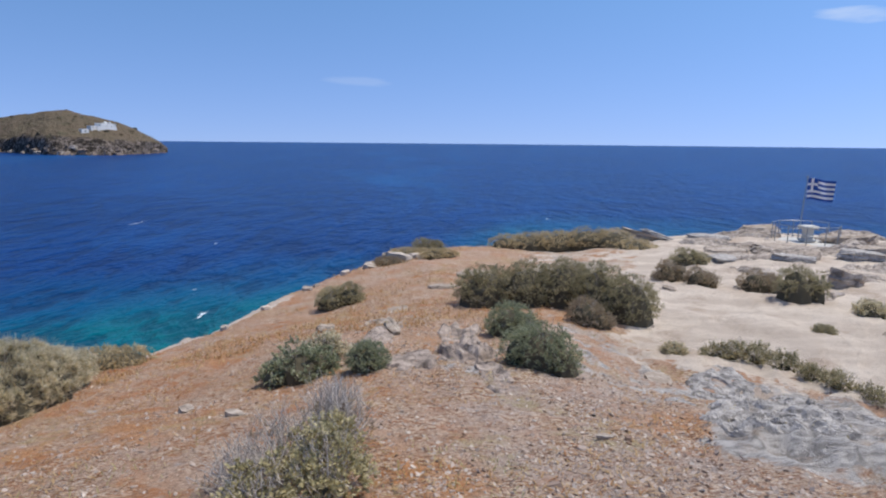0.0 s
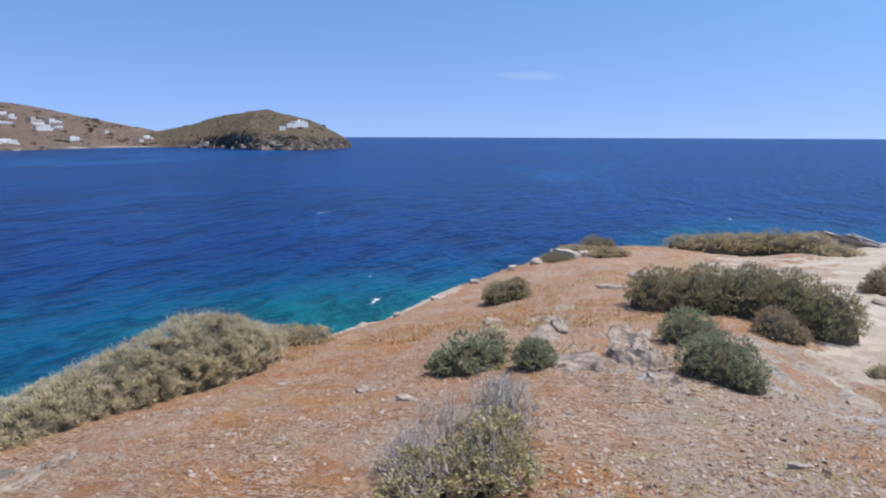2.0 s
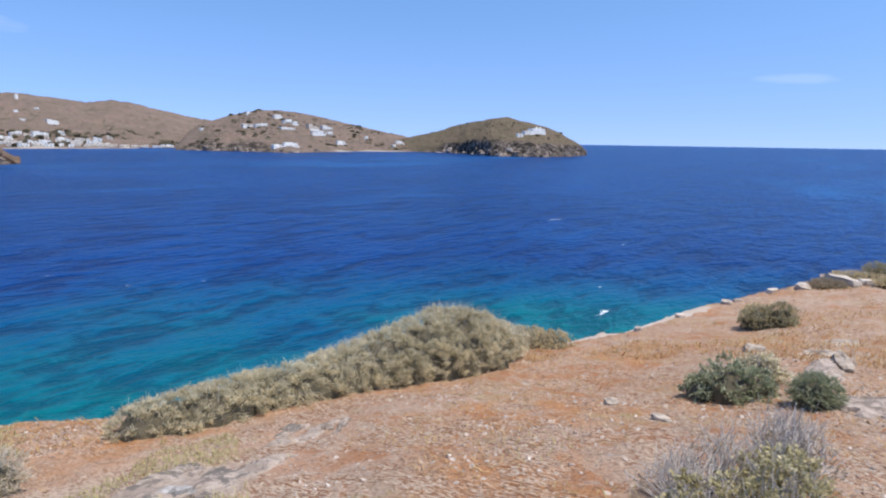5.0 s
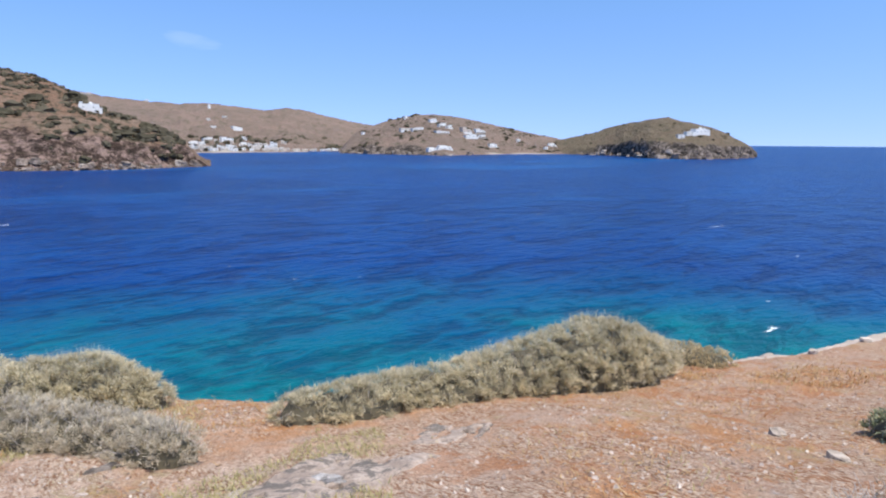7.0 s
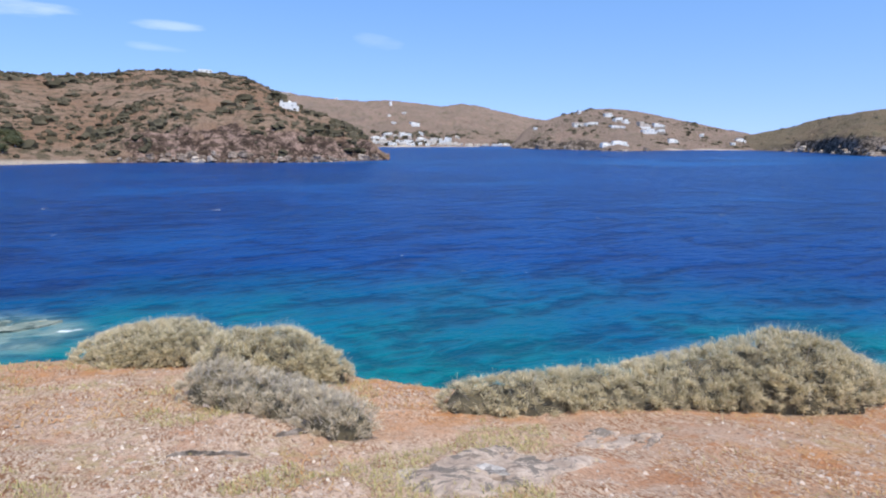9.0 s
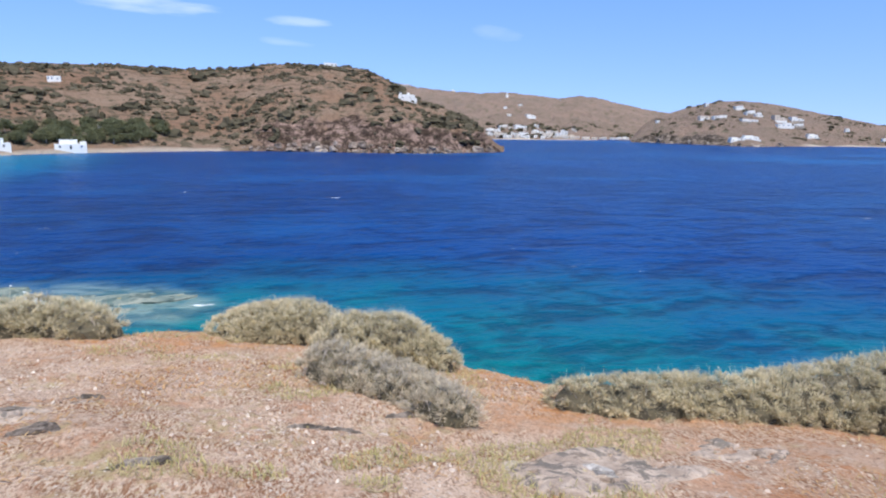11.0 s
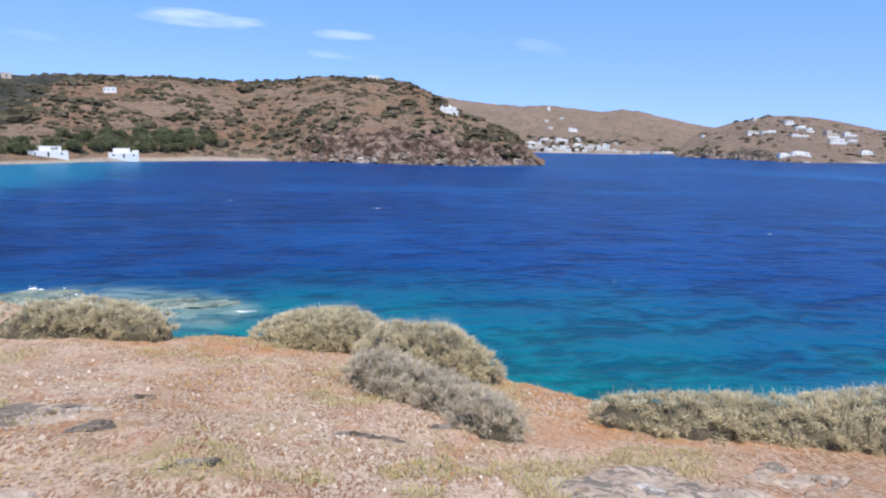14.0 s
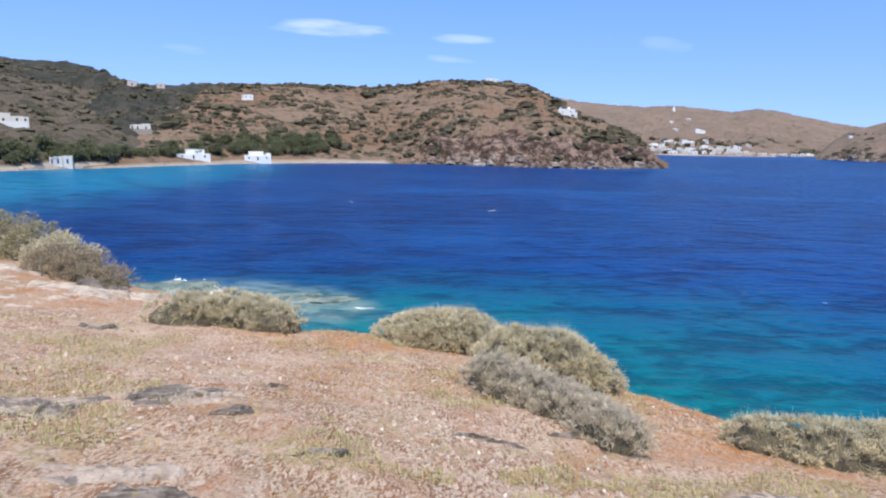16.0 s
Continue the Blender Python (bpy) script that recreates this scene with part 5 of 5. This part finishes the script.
def stand(on, rows, label, group, seed, **more):
    for k, (a, e, w, h) in enumerate(rows):
        p = on(a, None, e)
        d = math.hypot(p.x, p.y)
        house(p, 0.85 * math.radians(w) * d, max(0.66 * math.radians(h) * d, 2.8), label, seed + k, group, **more)


stand(on_mid, [(53.97, 0.93, 0.92, 0.32), (52.72, 0.98, 1.1, 0.34), (51.44, 1.59, 0.7, 0.3), (50.64, 1.27, 0.8, 0.4), (49.97, 1.16, 0.55, 0.4), (50.67, 0.69, 1.3, 0.34), (48.53, 0.71, 1.0, 0.66), (47.4, 0.69, 0.95, 0.5), (48.09, 0.33, 1.1, 0.38), (47.1, 0.21, 0.75, 0.32),
               (46.13, -0.45, 0.9, 0.32), (43.87, -0.04, 0.35, 0.4), (41.0, -0.3, 0.85, 0.4), (41.42, -0.63, 0.4, 0.3), (50.42, -0.61, 1.5, 0.6), (51.62, -0.81, 1.0, 0.42), (53.83, 1.87, 0.32, 0.28), (57.52, 0.55, 0.32, 0.28)], "white cube house on the dry hillside", "houses on the hill", 400, twist=28)
stand(on_far, [(68.3, 0.91, 0.85, 0.36), (70.1, 0.87, 0.4, 0.22), (70.44, 1.37, 0.3, 0.2), (69.13, 1.86, 0.38, 0.18), (75.0, 3.1, 0.3, 0.18), (79.2, 3.3, 0.8, 0.2), (71.0, -0.4, 0.5, 0.28), (70.5, -0.1, 0.8, 0.32), (69.1, -0.08, 1.05, 0.38), (67.6, -0.35, 0.9, 0.45)],
      "white house over the harbour village", "village houses", 430, twist=15)
rng = np.random.default_rng(77)
crowd = [(a, -0.9 + rise * (0.25 + 0.75 * rng.random()), 0.32 + 0.4 * rng.random(), 0.24 + 0.16 * rng.random())
         for rise, count in ((0.0, 26), (0.28, 16), (0.62, 16)) for a in np.linspace(64.6 if rise else 57.8, 71.6, count) + 0.18 * rng.normal(size=count)]
stand(on_far, crowd, "small white house of the harbour village", "village houses", 460)
stand(on_near, [(106.37, 2.96, 0.9, 0.36), (102.88, -0.59, 1.63, 0.6), (85.68, 4.8, 1.1, 0.25)], "white house high on the terraced hillside", "houses over the bay", 480)
stand(on_near, [(111.02, -1.95, 3.05, 0.76), (105.83, -2.02, 2.54, 0.61)], "long white house behind the beach", "houses over the bay", 486)
stand(on_green, [(114.3, -2.0, 1.63, 0.51), (114.73, 0.12, 1.53, 0.7), (115.12, 3.6, 0.81, 0.25), (113.09, 3.45, 0.71, 0.25)],
      "white house on the wooded slope", "houses over the bay", 490)

stand(on_spur, [(123.39, 0.44, 2.03, 0.95), (120.31, -2.48, 1.53, 0.46), (122.72, 0.17, 0.71, 0.6)], "white house on the scrubby spur", "houses over the bay", 500)


def chapel(place, width, high, label, seed, tower, twist=0.0):
    ob = house(place, width, high, label, seed, name="chapel", category="chapel", plain=True, twist=twist)
    bm = bmesh.new()
    r = width * 0.10
    bmesh.ops.create_uvsphere(bm, u_segments=18, v_segments=10, radius=r, matrix=Matrix.Translation((width * 0.1, 0, high + 0.5 * r)))
    box(bm, width * 0.1, 0, high, 1.7 * r, 1.7 * r, 0.6 * r)
    part("dome", bm_mesh("dome", bm, WHITE), ob)
    bm = bmesh.new()
    box(bm, tower * width, -0.5, -2, 1.4, 1.4, high + 3.8)
    box(bm, tower * width, -0.5, high + 1.5, 1.7, 1.9, 0.3)
    part("bell_tower", bm_mesh("bell_tower", bm, WHITE), ob)
    bm = bmesh.new()
    box(bm, -0.1 * width, -5.5, -3, width * 1.5, 0.4, 4.2)
    part("court_wall", bm_mesh("court_wall", bm, WHITE), ob)


p = on_cape(29.0, None, 0.80)
chapel(p, 15, 4.0, "white domed chapel with a bell tower on the cape", 510, 0.42, 38)
for a, e, w in ((29.75, 0.62, 9), (30.35, 0.42, 7), (28.4, 0.86, 6)):
    house(on_cape(a, None, e), w, 2.6, "low white cell of the chapel on the cape", 520 + w, "cells by the chapel", plain=True, twist=30)
p = on_near(79.1, None, 2.2)
chapel(p, 12, 3.4, "white chapel on the shoulder of the hillside", 511, -0.38)
p = on_far(70.25, None, 2.5)
mill = empty("windmill", *p, "small white round windmill on the ridge", "windmill")
bm = bmesh.new()
tube(bm, [(0, 0, -2), (0, 0, 8)], 3.2, 2.5, 16)
part("tower", bm_mesh("tower", bm, WHITE), mill)
bm = bmesh.new()
tube(bm, [(0, 0, 8), (0, 0, 11)], 2.7, 0.2, 16)
part("cap", bm_mesh("cap", bm, STONE), mill)

# ---- boulders at the foot of the shores ----
CLIFF = make_rock("shore_boulder", (0.13, 0.10, 0.08), (0.36, 0.29, 0.24), 0.35)
BLEACHED = make_rock("bleached_boulder", (0.30, 0.25, 0.21), (0.52, 0.45, 0.39), 0.35)


def shore_rocks(on, lo, hi, count, seed, size, label, group, pale=0.2, reach=0.05):
    rng = np.random.default_rng(seed)
    for k in range(count):
        p = on(lo + (hi - lo) * rng.random(), reach * rng.random() ** 2)
        w = size * (0.35 + 0.9 * rng.random() ** 2)
        bleached = rng.random() < pale
        ob = new("boulder", slab_mesh("boulder", w, w * (0.5 + 0.4 * rng.random()), w * (0.5 + 0.6 * rng.random()), 2, seed + k, BLEACHED if bleached else CLIFF, 8, 0.45))
        ob.matrix_world = pose(p.x, p.y, max(p.z, 0) - 0.3 * w, 12 * rng.normal(), 12 * rng.normal(), 360 * rng.random())
        tagged(ob, "bleached pale boulder at the water's edge" if bleached else label, "boulder", group)


shore_rocks(on_near, 70.6, 93, 90, 600, 3.4, "dark brown boulder at the foot of the headland", "boulders of the headland", 0.14, 0.025)
shore_rocks(on_cape, 24.8, 38, 60, 700, 6.0, "dark boulder at the foot of the cape", "boulders of the cape", 0.2)
shore_rocks(on_mid, 48, 58.5, 40, 800, 5.0, "dark boulder at the foot of the hill", "boulders of the hill", 0.35, 0.03)

# ---- rock platform awash below the hill ----
WET = make_rock("sea_worn_rock", (0.10, 0.15, 0.14), (0.27, 0.29, 0.245), 0.5)
FOAM = make_plain("sea_foam", (0.82, 0.85, 0.86), 0.7)


def low_rock(x, y, a, b, h, turn, seed, label, sink):
    ob = new("sea_rock", slab_mesh("sea_rock", a, b, h, 2, seed, WET, 15, 0.3))
    ob.matrix_world = pose(x, y, -sink, 0, 0, turn)
    tagged(ob, label, "rock", "rocks awash below the hill")


def at_sea(bearing, r):
    return -r * math.sin(radians(bearing)), r * math.cos(radians(bearing))


for k, (a, r, w, d, h, s) in enumerate([(104.5, 60, 6.0, 2.6, 0.42, 0.34), (109.5, 61, 6.0, 3.4, 0.5, 0.36), (113.5, 66, 6.0, 4.0, 0.7, 0.3), (99.8, 58.5, 3.2, 1.4, 0.5, 0.3), (107, 55.5, 6.0, 2.0, 0.3, 0.27)]):
    x, y = at_sea(a, r)
    low_rock(x, y, w, d, h, a + 8, 520 + k, "flat grey-green sea-worn rock awash at the surface", s)
bm = bmesh.new()
rng = np.random.default_rng(8)
for k in range(260):
    u = 0.2 + 0.8 * rng.random()
    strand = (0.0, 0.0, 1.3, -1.1)[k % 4]
    a, r = 113.85 + -5.19 * u, 71.1 + -9.5 * u + strand + 0.8 * rng.normal() + 0.7 * math.sin(9 * u + k % 4)
    x, y = at_sea(a, r)
    wide = 0.08 + 0.32 * rng.random() ** 3
    bmesh.ops.create_icosphere(bm, subdivisions=1, radius=1, matrix=Matrix.Translation((x, y, 0.12)) @ Matrix.Rotation(6.3 * rng.random(), 4, "Z") @ Matrix.Diagonal((wide, 0.5 * wide, 0.03 + 0.09 * wide, 1)))
tagged(new("surf", bm_mesh("surf", bm, FOAM)), "white surf breaking over the flat rocks", "foam", kind="stuff")
